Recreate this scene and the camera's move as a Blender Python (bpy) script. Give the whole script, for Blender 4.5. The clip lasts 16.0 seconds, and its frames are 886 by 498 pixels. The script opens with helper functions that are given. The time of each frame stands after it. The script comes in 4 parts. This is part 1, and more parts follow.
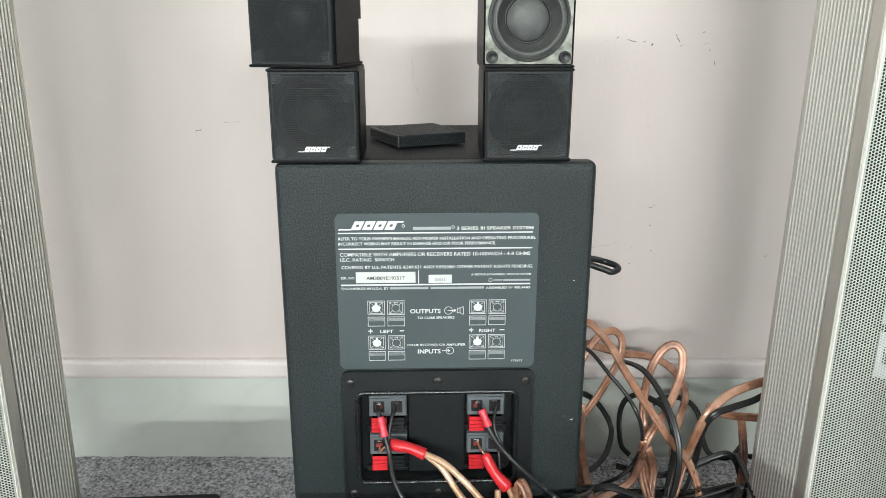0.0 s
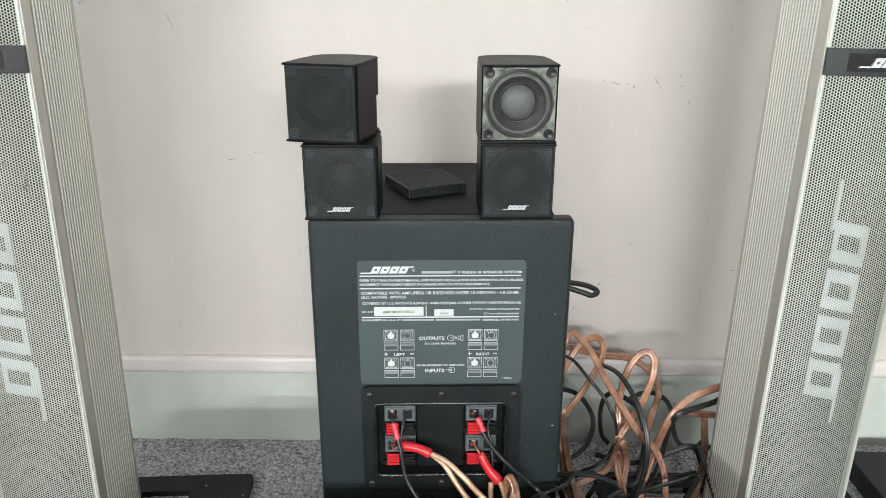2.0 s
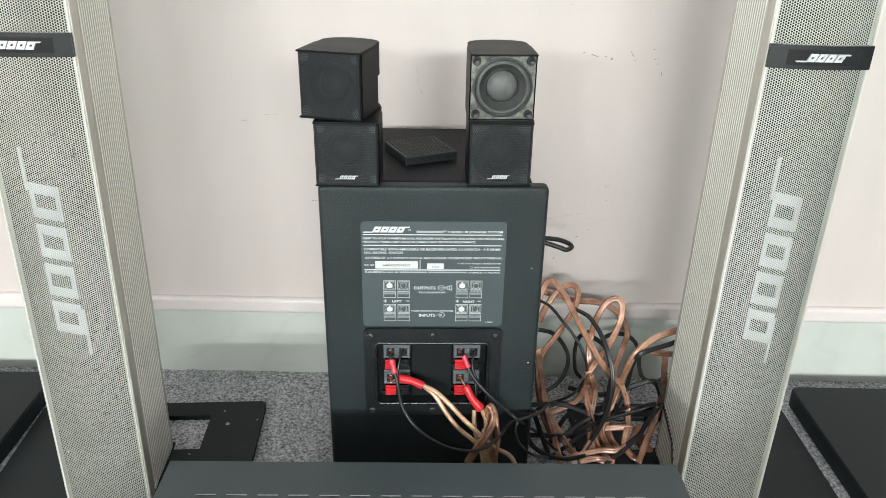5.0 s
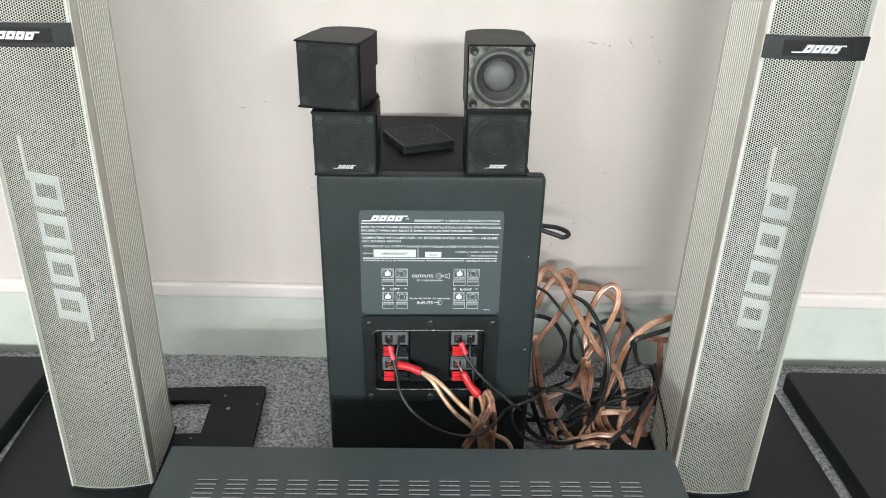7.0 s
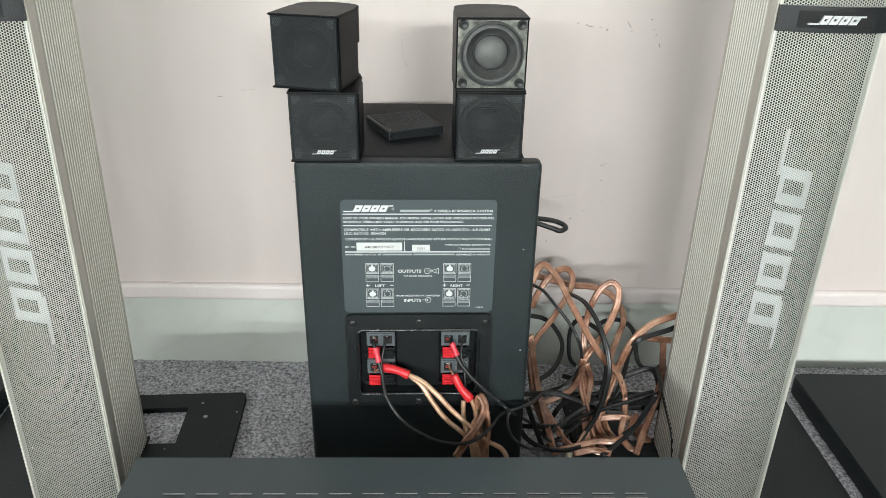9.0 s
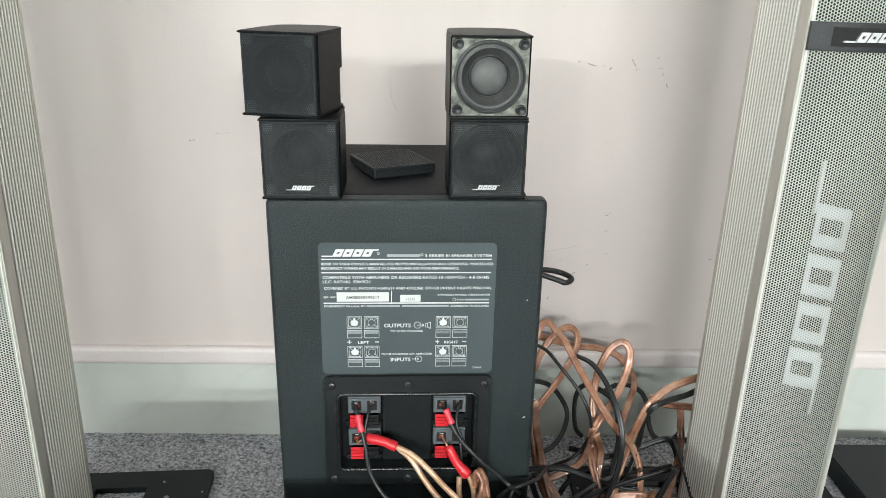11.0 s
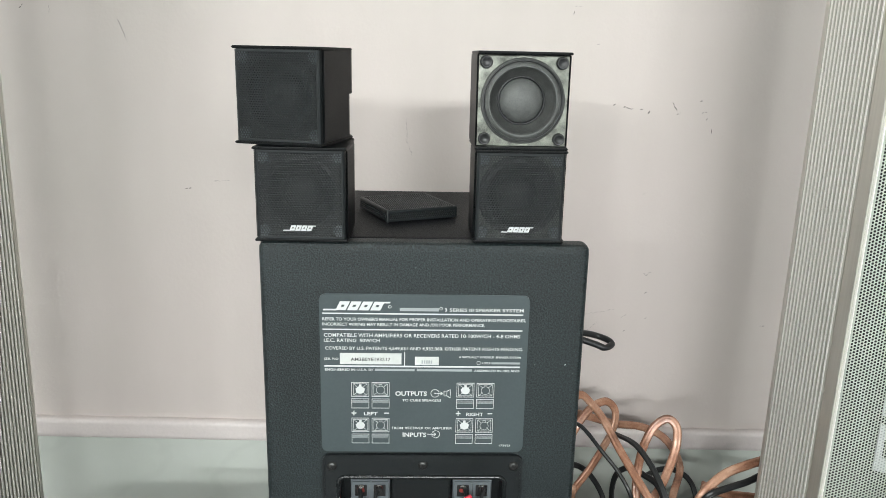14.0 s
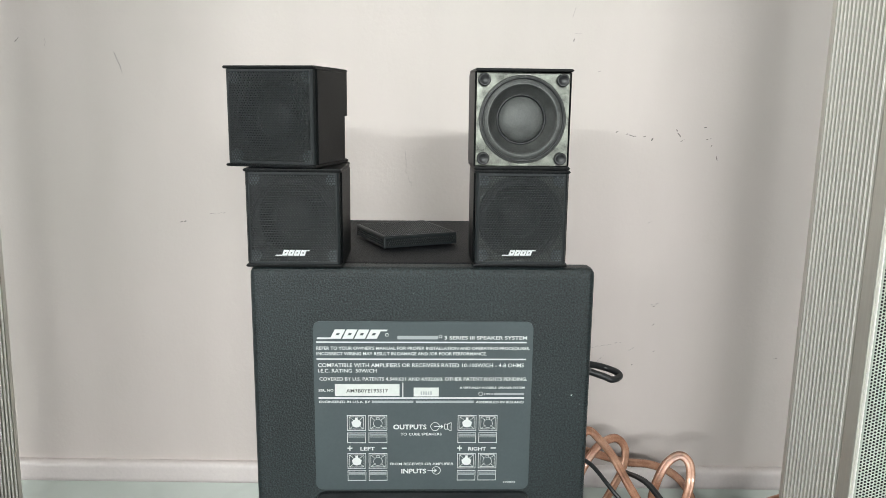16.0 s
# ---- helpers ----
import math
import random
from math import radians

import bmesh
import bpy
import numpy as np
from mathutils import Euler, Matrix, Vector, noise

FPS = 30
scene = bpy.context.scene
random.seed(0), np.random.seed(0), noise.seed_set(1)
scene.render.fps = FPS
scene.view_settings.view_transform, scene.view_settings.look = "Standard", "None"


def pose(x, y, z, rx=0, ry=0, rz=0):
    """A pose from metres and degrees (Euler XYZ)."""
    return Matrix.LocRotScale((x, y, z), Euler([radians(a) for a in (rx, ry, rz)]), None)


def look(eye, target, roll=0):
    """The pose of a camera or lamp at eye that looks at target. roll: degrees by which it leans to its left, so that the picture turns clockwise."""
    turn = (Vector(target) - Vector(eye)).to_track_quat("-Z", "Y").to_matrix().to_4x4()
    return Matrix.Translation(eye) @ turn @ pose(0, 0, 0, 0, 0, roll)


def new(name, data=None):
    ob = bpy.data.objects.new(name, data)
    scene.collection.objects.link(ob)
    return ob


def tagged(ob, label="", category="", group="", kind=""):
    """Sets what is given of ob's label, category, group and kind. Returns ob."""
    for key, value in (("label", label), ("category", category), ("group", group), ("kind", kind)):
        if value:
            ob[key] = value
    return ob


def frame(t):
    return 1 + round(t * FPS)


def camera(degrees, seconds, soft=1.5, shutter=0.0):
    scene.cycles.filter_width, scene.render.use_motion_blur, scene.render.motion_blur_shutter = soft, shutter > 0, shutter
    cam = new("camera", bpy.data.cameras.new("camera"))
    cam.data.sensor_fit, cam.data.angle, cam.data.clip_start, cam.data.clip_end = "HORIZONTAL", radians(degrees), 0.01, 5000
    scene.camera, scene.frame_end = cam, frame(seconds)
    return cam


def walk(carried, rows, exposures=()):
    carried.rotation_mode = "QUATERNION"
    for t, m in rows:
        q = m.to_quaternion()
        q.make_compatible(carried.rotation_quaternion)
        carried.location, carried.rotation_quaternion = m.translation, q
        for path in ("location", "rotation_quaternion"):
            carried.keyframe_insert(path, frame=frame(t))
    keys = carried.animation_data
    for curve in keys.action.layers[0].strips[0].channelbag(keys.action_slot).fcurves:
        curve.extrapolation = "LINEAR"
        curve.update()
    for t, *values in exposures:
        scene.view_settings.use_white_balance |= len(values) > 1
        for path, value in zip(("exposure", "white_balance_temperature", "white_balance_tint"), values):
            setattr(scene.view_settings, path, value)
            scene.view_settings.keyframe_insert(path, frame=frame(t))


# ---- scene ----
cam = camera(60.54, 16.0, soft=0.4)
ROWS = [  # seconds, x, y, z, yaw, pitch, roll
    (0.0, 0.0035, -0.4999, 0.4779, -0.055, -16.617, -0.080),
    (0.5, 0.0049, -0.5134, 0.4905, 0.052, -17.313, 0.201),
    (1.0, 0.0058, -0.5303, 0.5238, 0.148, -17.970, 0.215),
    (1.5, 0.0064, -0.5558, 0.5556, 0.352, -18.931, 0.056),
    (2.0, 0.0050, -0.5805, 0.5739, 0.473, -19.906, -0.263),
    (2.5, 0.0039, -0.6038, 0.5828, 0.399, -20.837, -0.592),
    (3.0, 0.0060, -0.6228, 0.5926, 0.350, -21.755, -0.801),
    (3.5, 0.0065, -0.6378, 0.6013, 0.253, -22.658, -0.879),
    (4.0, 0.0068, -0.6478, 0.6124, 0.247, -23.497, -0.965),
    (6.5, 0.0106, -0.6713, 0.6453, 0.538, -26.074, -0.922),
    (7, 0.0097, -0.6653, 0.6416, 0.340, -26.272, -1.039),
    (7.5, 0.0133, -0.6477, 0.6283, 0.232, -26.395, -1.087),
    (8, 0.0132, -0.6378, 0.6207, 0.072, -26.430, -1.050),
    (10.5, 0.0162, -0.5772, 0.5672, -0.790, -21.886, -1.004),
    (11.0, 0.0135, -0.5547, 0.5527, -1.034, -20.145, -1.095),
    (11.5, 0.0090, -0.5463, 0.5486, -1.321, -18.866, -1.114),
    (12.0, 0.0046, -0.5425, 0.5531, -1.230, -17.971, -1.138),
    (12.5, 0.0059, -0.5274, 0.5411, -0.811, -17.269, -1.092),
    (13.0, 0.0082, -0.5061, 0.5221, -0.373, -16.539, -1.104),
    (13.5, 0.0118, -0.4930, 0.5148, -0.045, -15.483, -1.144),
    (14.0, 0.0098, -0.4773, 0.5067, 0.120, -14.290, -1.235),
    (14.5, 0.0095, -0.4703, 0.5022, 0.240, -13.143, -1.183),
    (15.0, 0.0128, -0.4664, 0.4975, 0.203, -12.209, -1.123),
    (15.5, 0.0112, -0.4626, 0.4911, 0.283, -11.344, -0.821),
    (16.0, 0.0135, -0.4614, 0.4895, 0.313, -10.891, -0.644),
]
walk(cam, [(t, pose(x, y, z, 90 + pitch, roll, yaw)) for t, x, y, z, yaw, pitch, roll in ROWS], exposures=[(0.0, -0.08), (1.5, -0.15), (3.0, -0.14), (6.5, -0.02), (7.0, -0.04), (8.0, -0.16), (10.5, -0.10), (13.0, -0.18), (16.0, -0.25)])

# ---- light ----
world = bpy.data.worlds.new("world")
world.use_nodes = True
scene.world = world
world.node_tree.nodes["Background"].inputs[0].default_value = (0.6, 0.62, 0.65, 1)
world.node_tree.nodes["Background"].inputs[1].default_value = 0.05
scene.view_settings.exposure = 0.0
TUBES = [  # x, y, z, watts, length of the ceiling tubes behind the camera
    (-3.50, -8.4, 2.40, 265, 1.6),
    (-1.55, -7.2, 2.40, 105, 1.6),
    (0.05, -8.4, 2.40, 330, 1.6),
    (1.65, -7.2, 2.40, 270, 1.6),
    (3.60, -8.4, 2.40, 45, 1.6),
]

# ---- materials ----


def nodes_of(name):
    m = bpy.data.materials.new(name)
    m.use_nodes = True
    nt = m.node_tree
    return m, nt, nt.nodes["Principled BSDF"]


def link(nt, a, b):
    nt.links.new(a, b)


def coords(nt, scale=(1, 1, 1)):
    tc = nt.nodes.new("ShaderNodeTexCoord")
    mp = nt.nodes.new("ShaderNodeMapping")
    mp.inputs["Scale"].default_value = scale
    link(nt, tc.outputs["Object"], mp.inputs["Vector"])
    return mp.outputs["Vector"]


def noise_node(nt, vec, scale, detail=4.0, rough=0.55):
    n = nt.nodes.new("ShaderNodeTexNoise")
    n.inputs["Scale"].default_value = scale
    n.inputs["Detail"].default_value = detail
    n.inputs["Roughness"].default_value = rough
    link(nt, vec, n.inputs["Vector"])
    return n.outputs["Fac"]


def ramp(nt, fac, stops):
    r = nt.nodes.new("ShaderNodeValToRGB")
    el = r.color_ramp.elements
    while len(el) < len(stops):
        el.new(0.5)
    for e, (p, c) in zip(el, stops):
        e.position, e.color = p, (*c, 1)
    link(nt, fac, r.inputs["Fac"])
    return r.outputs["Color"]


def mixed(nt, fac, a, b):
    n = nt.nodes.new("ShaderNodeMix")
    n.data_type = "RGBA"
    for v, s in ((fac, n.inputs[0]), (a, n.inputs[6]), (b, n.inputs[7])):
        if isinstance(v, (int, float)):
            s.default_value = v
        elif isinstance(v, tuple):
            s.default_value = (*v, 1)
        else:
            link(nt, v, s)
    return n.outputs[2]


def calc(nt, op, a, b=None, c=None):
    n = nt.nodes.new("ShaderNodeMath")
    n.operation = op
    for v, s in zip((a, b, c), n.inputs):
        if v is None:
            continue
        if isinstance(v, (int, float)):
            s.default_value = v
        else:
            link(nt, v, s)
    return n.outputs[0]


def bump(nt, bsdf, height, dist=0.001, strength=0.5):
    b = nt.nodes.new("ShaderNodeBump")
    b.inputs["Distance"].default_value = dist
    b.inputs["Strength"].default_value = strength
    link(nt, height, b.inputs["Height"])
    link(nt, b.outputs["Normal"], bsdf.inputs["Normal"])


def surface(name, colour, rough=0.5, metal=0.0, vary=0.15, fine=900.0, coarse=14.0, dist=0.0003, strength=0.4, stretch=(1, 1, 1), dust=0.0, spec=0.5, share=0.6):
    """A surface with a coarse and a fine variation of colour and roughness, and a fine relief."""
    m, nt, bs = nodes_of(name)
    v = coords(nt, stretch)
    big, small = noise_node(nt, v, coarse, 5), noise_node(nt, v, fine, 3)
    lo = tuple(max(0, c * (1 - vary)) for c in colour)
    hi = tuple(min(1, c * (1 + vary)) for c in colour)
    col = ramp(nt, calc(nt, "ADD", calc(nt, "MULTIPLY", big, share), calc(nt, "MULTIPLY", small, 1 - share)), [(0.35, lo), (0.65, hi)])
    if dust:
        speck = ramp(nt, noise_node(nt, v, 260.0, 2), [(0.70, (0, 0, 0)), (0.78, (1, 1, 1))])
        col = mixed(nt, calc(nt, "MULTIPLY", speck, dust), col, (0.35, 0.36, 0.36))
    link(nt, col, bs.inputs["Base Color"])
    link(nt, calc(nt, "ADD", calc(nt, "MULTIPLY", big, 0.2), rough - 0.1), bs.inputs["Roughness"])
    bs.inputs["Metallic"].default_value = metal
    bs.inputs["Specular IOR Level"].default_value = spec
    bump(nt, bs, small, dist, strength)
    return m


def hex_mask(nt, u, v, pitch, radius, edge=0.06):
    """1 inside the round holes of a staggered perforation, 0 on the web between."""
    a, b = calc(nt, "DIVIDE", u, pitch), calc(nt, "DIVIDE", v, pitch * 1.732)
    d = []
    for off in (0.0, 0.5):
        fx = calc(nt, "SUBTRACT", calc(nt, "FRACT", calc(nt, "ADD", a, off + 100)), 0.5)
        fy = calc(nt, "MULTIPLY", calc(nt, "SUBTRACT", calc(nt, "FRACT", calc(nt, "ADD", b, off + 100)), 0.5), 1.732)
        d.append(calc(nt, "SQRT", calc(nt, "ADD", calc(nt, "MULTIPLY", fx, fx), calc(nt, "MULTIPLY", fy, fy))))
    n = nt.nodes.new("ShaderNodeMapRange")
    n.inputs["From Min"].default_value, n.inputs["From Max"].default_value = radius + edge, radius - edge
    link(nt, calc(nt, "MINIMUM", *d), n.inputs["Value"])
    return n.outputs["Result"]


def perforated(name, colour, rough, metal, pitch, radius, hole):
    """Print on perforated sheet metal: paler on the web than in the holes."""
    m, nt, bs = nodes_of(name)
    tc, sep = nt.nodes.new("ShaderNodeTexCoord"), nt.nodes.new("ShaderNodeSeparateXYZ")
    link(nt, tc.outputs["Object"], sep.inputs[0])
    mask = hex_mask(nt, sep.outputs["Z"], sep.outputs["X"], pitch, radius)
    big = noise_node(nt, tc.outputs["Object"], 18.0, 4)
    col = ramp(nt, big, [(0.3, tuple(c * 0.85 for c in colour)), (0.7, tuple(min(1, c * 1.12) for c in colour))])
    bump(nt, bs, calc(nt, "SUBTRACT", 1.0, mask), 0.0004, 0.8)
    link(nt, mixed(nt, mask, col, hole), bs.inputs["Base Color"])
    link(nt, calc(nt, "MULTIPLY", calc(nt, "SUBTRACT", 1.0, mask), metal), bs.inputs["Metallic"])
    link(nt, calc(nt, "ADD", calc(nt, "MULTIPLY", mask, 0.9 - rough), rough), bs.inputs["Roughness"])
    return m


def wall_paint():
    m, nt, bs = nodes_of("wall_paint")
    v = coords(nt)
    big, mid, fine = noise_node(nt, v, 2.2, 4), noise_node(nt, coords(nt, (3.0, 3.0, 0.8)), 3.0, 5), noise_node(nt, v, 240.0, 4)
    col = ramp(nt, big, [(0.3, (0.555, 0.512, 0.480)), (0.5, (0.578, 0.522, 0.495)), (0.7, (0.592, 0.525, 0.505))])
    stain = ramp(nt, mid, [(0.28, (0.90, 0.90, 0.89)), (0.55, (1, 1, 1))])
    n = nt.nodes.new("ShaderNodeMix")
    n.data_type, n.blend_type = "RGBA", "MULTIPLY"
    n.inputs[0].default_value = 0.6
    link(nt, col, n.inputs[6])
    link(nt, stain, n.inputs[7])
    link(nt, n.outputs[2], bs.inputs["Base Color"])
    bs.inputs["Roughness"].default_value = 0.6
    bs.inputs["Specular IOR Level"].default_value = 0.25
    bump(nt, bs, calc(nt, "ADD", fine, calc(nt, "MULTIPLY", mid, 3.0)), 0.0006, 0.35)
    return m


def skirting_tile():
    m, nt, bs = nodes_of("skirting_tile")
    v = coords(nt)
    w = nt.nodes.new("ShaderNodeTexWave")
    w.inputs["Scale"].default_value, w.inputs["Distortion"].default_value, w.inputs["Detail"].default_value = 3.0, 14.0, 4.0
    link(nt, coords(nt, (1, 1, 2.2)), w.inputs["Vector"])
    vein = ramp(nt, w.outputs["Fac"], [(0.0, (0.42, 0.445, 0.41)), (0.10, (0.50, 0.53, 0.49)), (1.0, (0.53, 0.555, 0.515))])
    blot = ramp(nt, noise_node(nt, v, 9.0, 5), [(0.3, (0.475, 0.505, 0.46)), (0.7, (0.55, 0.575, 0.54))])
    link(nt, mixed(nt, 0.75, vein, blot), bs.inputs["Base Color"])
    bs.inputs["Roughness"].default_value = 0.34
    bump(nt, bs, noise_node(nt, v, 60.0, 3), 0.0003, 0.2)
    return m


def carpet_pile():
    m, nt, bs = nodes_of("carpet_pile")
    v = coords(nt)
    loop, clump, fibre = noise_node(nt, v, 270.0, 3), noise_node(nt, v, 55.0, 4), noise_node(nt, v, 900.0, 3)
    s = calc(nt, "ADD", calc(nt, "ADD", calc(nt, "MULTIPLY", loop, 0.62), calc(nt, "MULTIPLY", clump, 0.10)), calc(nt, "MULTIPLY", fibre, 0.28))
    link(nt, ramp(nt, s, [(0.36, (0.09, 0.091, 0.098)), (0.45, (0.33, 0.338, 0.368)), (0.54, (0.60, 0.61, 0.645)), (0.63, (0.84, 0.84, 0.85))]), bs.inputs["Base Color"])
    bs.inputs["Roughness"].default_value = 0.95
    bump(nt, bs, calc(nt, "ADD", loop, fibre), 0.003, 1.0)
    return m


def copper_wire(name, dark, mid, light):
    """Stranded copper seen through a clear plastic jacket."""
    m, nt, bs = nodes_of(name)
    v = coords(nt)
    col = ramp(nt, calc(nt, "ADD", calc(nt, "MULTIPLY", noise_node(nt, v, 40.0, 4), 0.85), calc(nt, "MULTIPLY", noise_node(nt, v, 700.0, 2), 0.15)), [(0.36, dark), (0.5, mid), (0.72, light)])
    link(nt, col, bs.inputs["Base Color"])
    bs.inputs["Metallic"].default_value = 0.25
    bs.inputs["Roughness"].default_value = 0.42
    bs.inputs["Coat Weight"].default_value = 0.9
    bs.inputs["Coat Roughness"].default_value = 0.1
    bump(nt, bs, noise_node(nt, v, 700.0, 2), 0.0004, 0.5)
    return m


M = dict(
    wall=wall_paint(), tile=skirting_tile(), carpet=carpet_pile(), copper=copper_wire("copper_wire", (0.18, 0.082, 0.048), (0.37, 0.175, 0.105), (0.62, 0.39, 0.27)), core=copper_wire("bright_copper_core", (0.34, 0.19, 0.10), (0.58, 0.36, 0.22), (0.80, 0.60, 0.44)),
    bead=surface("painted_bead", (0.66, 0.60, 0.585), 0.45, 0, 0.06, 300, 6, 0.0004, 0.3),
    room=surface("plain_room_paint", (0.52, 0.50, 0.48), 0.7, 0, 0.05, 120, 3),
    # side wall tones steer the bounced light: pale left, dark right
    pale=surface("pale_bounce_wall", (0.72, 0.71, 0.68), 0.6, 0, 0.05, 120, 3),
    low_bounce=surface("dark_low_bounce_wall", (0.12, 0.116, 0.11), 0.8, 0, 0.05, 120, 3),
    plaster=surface("ceiling_paint", (0.80, 0.79, 0.76), 0.7, 0, 0.05, 120, 3),
    vinyl=surface("black_vinyl", (0.0125, 0.0186, 0.0199), 0.48, 0, 0.95, 850, 9, 0.0007, 0.8, dust=0.2, spec=0.40, share=0.2),
    vinyl_top=surface("black_vinyl_top", (0.0075, 0.0085, 0.0105), 0.55, 0, 0.25, 1100, 9, 0.0006, 0.6, dust=0.06, spec=0.16),
    panel=surface("moulded_black_plastic", (0.010, 0.0122, 0.0132), 0.34, 0, 0.2, 1300, 20, 0.0004, 0.6, dust=0.08, spec=0.4),
    gloss=surface("glossy_black_plastic", (0.012, 0.014, 0.015), 0.25, 0, 0.2, 700, 20, 0.00005, 0.05),
    cube=surface("satin_black_plastic", (0.0035, 0.0042, 0.0046), 0.42, 0, 0.15, 1300, 20, 0.0002, 0.3, spec=0.11),
    steel=surface("black_steel", (0.0105, 0.0140, 0.0158), 0.50, 0.0, 0.25, 1000, 8, 0.0003, 0.4, dust=0.10, spec=0.22),
    amp=surface("grey_black_steel", (0.052, 0.066, 0.072), 0.42, 0.1, 0.18, 1400, 7, 0.0002, 0.5, dust=0.10),
    # grey of the rivets, and of slot lips painted as if lit
    slot_edge=surface("lit_lip_and_rivet_grey", (0.24, 0.25, 0.25), 0.4, 0.2, 0.3, 500, 40),
    slot=surface("slot_black", (0.006, 0.006, 0.006), 0.8),
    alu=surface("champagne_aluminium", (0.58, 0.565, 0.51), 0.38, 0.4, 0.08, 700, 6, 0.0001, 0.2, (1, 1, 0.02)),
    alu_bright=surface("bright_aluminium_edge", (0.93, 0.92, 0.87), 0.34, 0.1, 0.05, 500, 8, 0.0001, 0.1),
    grille=surface("silver_grille", (0.47, 0.49, 0.44), 0.44, 0.6, 0.12, 400, 14, 0.0001, 0.2),
    grille_logo=perforated("pale_printed_grille", (0.46, 0.485, 0.47), 0.5, 0.1, 0.00225, 0.27, (0.31, 0.33, 0.32)),
    cube_grille=surface("black_grille", (0.012, 0.015, 0.0162), 0.40, 0, 0.2, 900, 30, 0.0001, 0.2, spec=0.3),
    frame=surface("scuffed_driver_frame", (0.145, 0.152, 0.132), 0.36, 0.65, 0.85, 2200, 140, 0.0002, 0.35),
    # driver frame with the shade behind a grille in its colour
    frame_shaded=surface("shaded_driver_frame", (0.085, 0.09, 0.082), 0.36, 0.75, 0.7, 1600, 160, 0.0005, 0.7),
    surround=surface("foam_surround", (0.060, 0.063, 0.060), 0.5, 0, 0.45, 1200, 90, 0.0004, 0.6),
    cone=surface("grey_paper_cone", (0.044, 0.046, 0.044), 0.6, 0, 0.4, 900, 110, 0.0002, 0.4),
    cap=surface("grey_dust_cap", (0.105, 0.110, 0.106), 0.55, 0, 0.3, 1400, 60, 0.0004, 0.5),
    label=surface("charcoal_label", (0.052, 0.069, 0.074), 0.45, 0, 0.08, 600, 16, 0.0001, 0.2, dust=0.03),
    ink=surface("white_print", (0.64, 0.66, 0.66), 0.5, 0, 0.04),
    inkgrey=surface("grey_print", (0.33, 0.36, 0.37), 0.5, 0, 0.04),
    sticker=surface("paper_sticker", (0.58, 0.60, 0.585), 0.6, 0, 0.08, 400, 60),
    inkblack=surface("black_print", (0.03, 0.03, 0.03), 0.6),
    clip=surface("grey_terminal_plastic", (0.10, 0.115, 0.125), 0.45, 0, 0.12, 900, 40),
    red=surface("red_plastic", (0.58, 0.022, 0.030), 0.32, 0, 0.12, 500, 40, 0.0002, 0.3),
    socket_red=surface("dark_red_plastic", (0.20, 0.03, 0.025), 0.4),
    pink=surface("red_heat_shrink", (0.66, 0.05, 0.075), 0.34, 0, 0.12, 300, 60, 0.0004, 0.4),
    black=surface("black_rubber", (0.015, 0.016, 0.017), 0.38, 0, 0.2, 600, 30, 0.0002, 0.3),
    chrome=surface("polished_metal", (0.75, 0.75, 0.73), 0.2, 1.0, 0.1),
    screw=surface("dull_screw", (0.055, 0.056, 0.055), 0.32, 0.7, 0.3),
    silver=surface("silver_logo", (0.80, 0.82, 0.82), 0.32, 0.7, 0.06),
    scuff=surface("dark_scuff", (0.15, 0.135, 0.13), 0.7, 0, 0.3, 400, 90),
    smudge=surface("grey_smudge", (0.16, 0.165, 0.16), 0.6, 0, 0.3, 400, 90),
    paste=surface("faint_scuff", (0.42, 0.375, 0.36), 0.7, 0, 0.2, 400, 90),
    cream=surface("cream_plastic", (0.66, 0.60, 0.45), 0.45),
)

# ---- shaping helpers ----


def part(name, bm, material, parent=None, label="", at=None, smooth=False):
    """Links a bmesh as one mesh object, under a thing where one is given."""
    me = bpy.data.meshes.new(name)
    bm.normal_update()
    bm.to_mesh(me)
    bm.free()
    if smooth:
        me.polygons.foreach_set("use_smooth", [True] * len(me.polygons))
    me.materials.append(material)
    ob = new(name, me)
    if at is not None:
        ob.matrix_basis = at
    if parent is not None:
        ob.parent = parent
    if label:
        tagged(ob, label=label)
    return ob


def thing(name, label, category, at=None, group="", kind=""):
    e = new(name)
    e.empty_display_size = 0.05
    if at is not None:
        e.matrix_basis = at
    return tagged(e, label=label, category=category, group=group, kind=kind)


def box(x0, x1, y0, y1, z0, z1, bevel=0.0, segments=2, bm=None):
    own = bm is None
    b = bmesh.new()
    bmesh.ops.create_cube(b, size=1, matrix=Matrix.LocRotScale(((x0 + x1) / 2, (y0 + y1) / 2, (z0 + z1) / 2), None, (abs(x1 - x0), abs(y1 - y0), abs(z1 - z0))))
    if bevel:
        bmesh.ops.bevel(b, geom=list(b.edges), offset=bevel, segments=segments, affect="EDGES", profile=0.6)
    if own:
        return b
    return join(bm, b)


def join(bm, other):
    me = bpy.data.meshes.new("tmp")
    other.to_mesh(me)
    other.free()
    bm.from_mesh(me)
    bpy.data.meshes.remove(me)
    return bm


def prism(outline, z0, z1, bm=None, axis="z"):
    """A closed outline pushed along an axis: z of (x, y), or y of (x, z)."""
    b = bm or bmesh.new()
    put = (lambda p, h: (p[0], p[1], h)) if axis == "z" else (lambda p, h: (p[0], h, p[1]))
    lo, hi = [b.verts.new(put(p, z0)) for p in outline], [b.verts.new(put(p, z1)) for p in outline]
    n = len(outline)
    for i in range(n):
        b.faces.new((lo[i], lo[(i + 1) % n], hi[(i + 1) % n], hi[i]))
    b.faces.new(hi)
    b.faces.new(lo[::-1])
    bmesh.ops.recalc_face_normals(b, faces=list(b.faces))
    return b


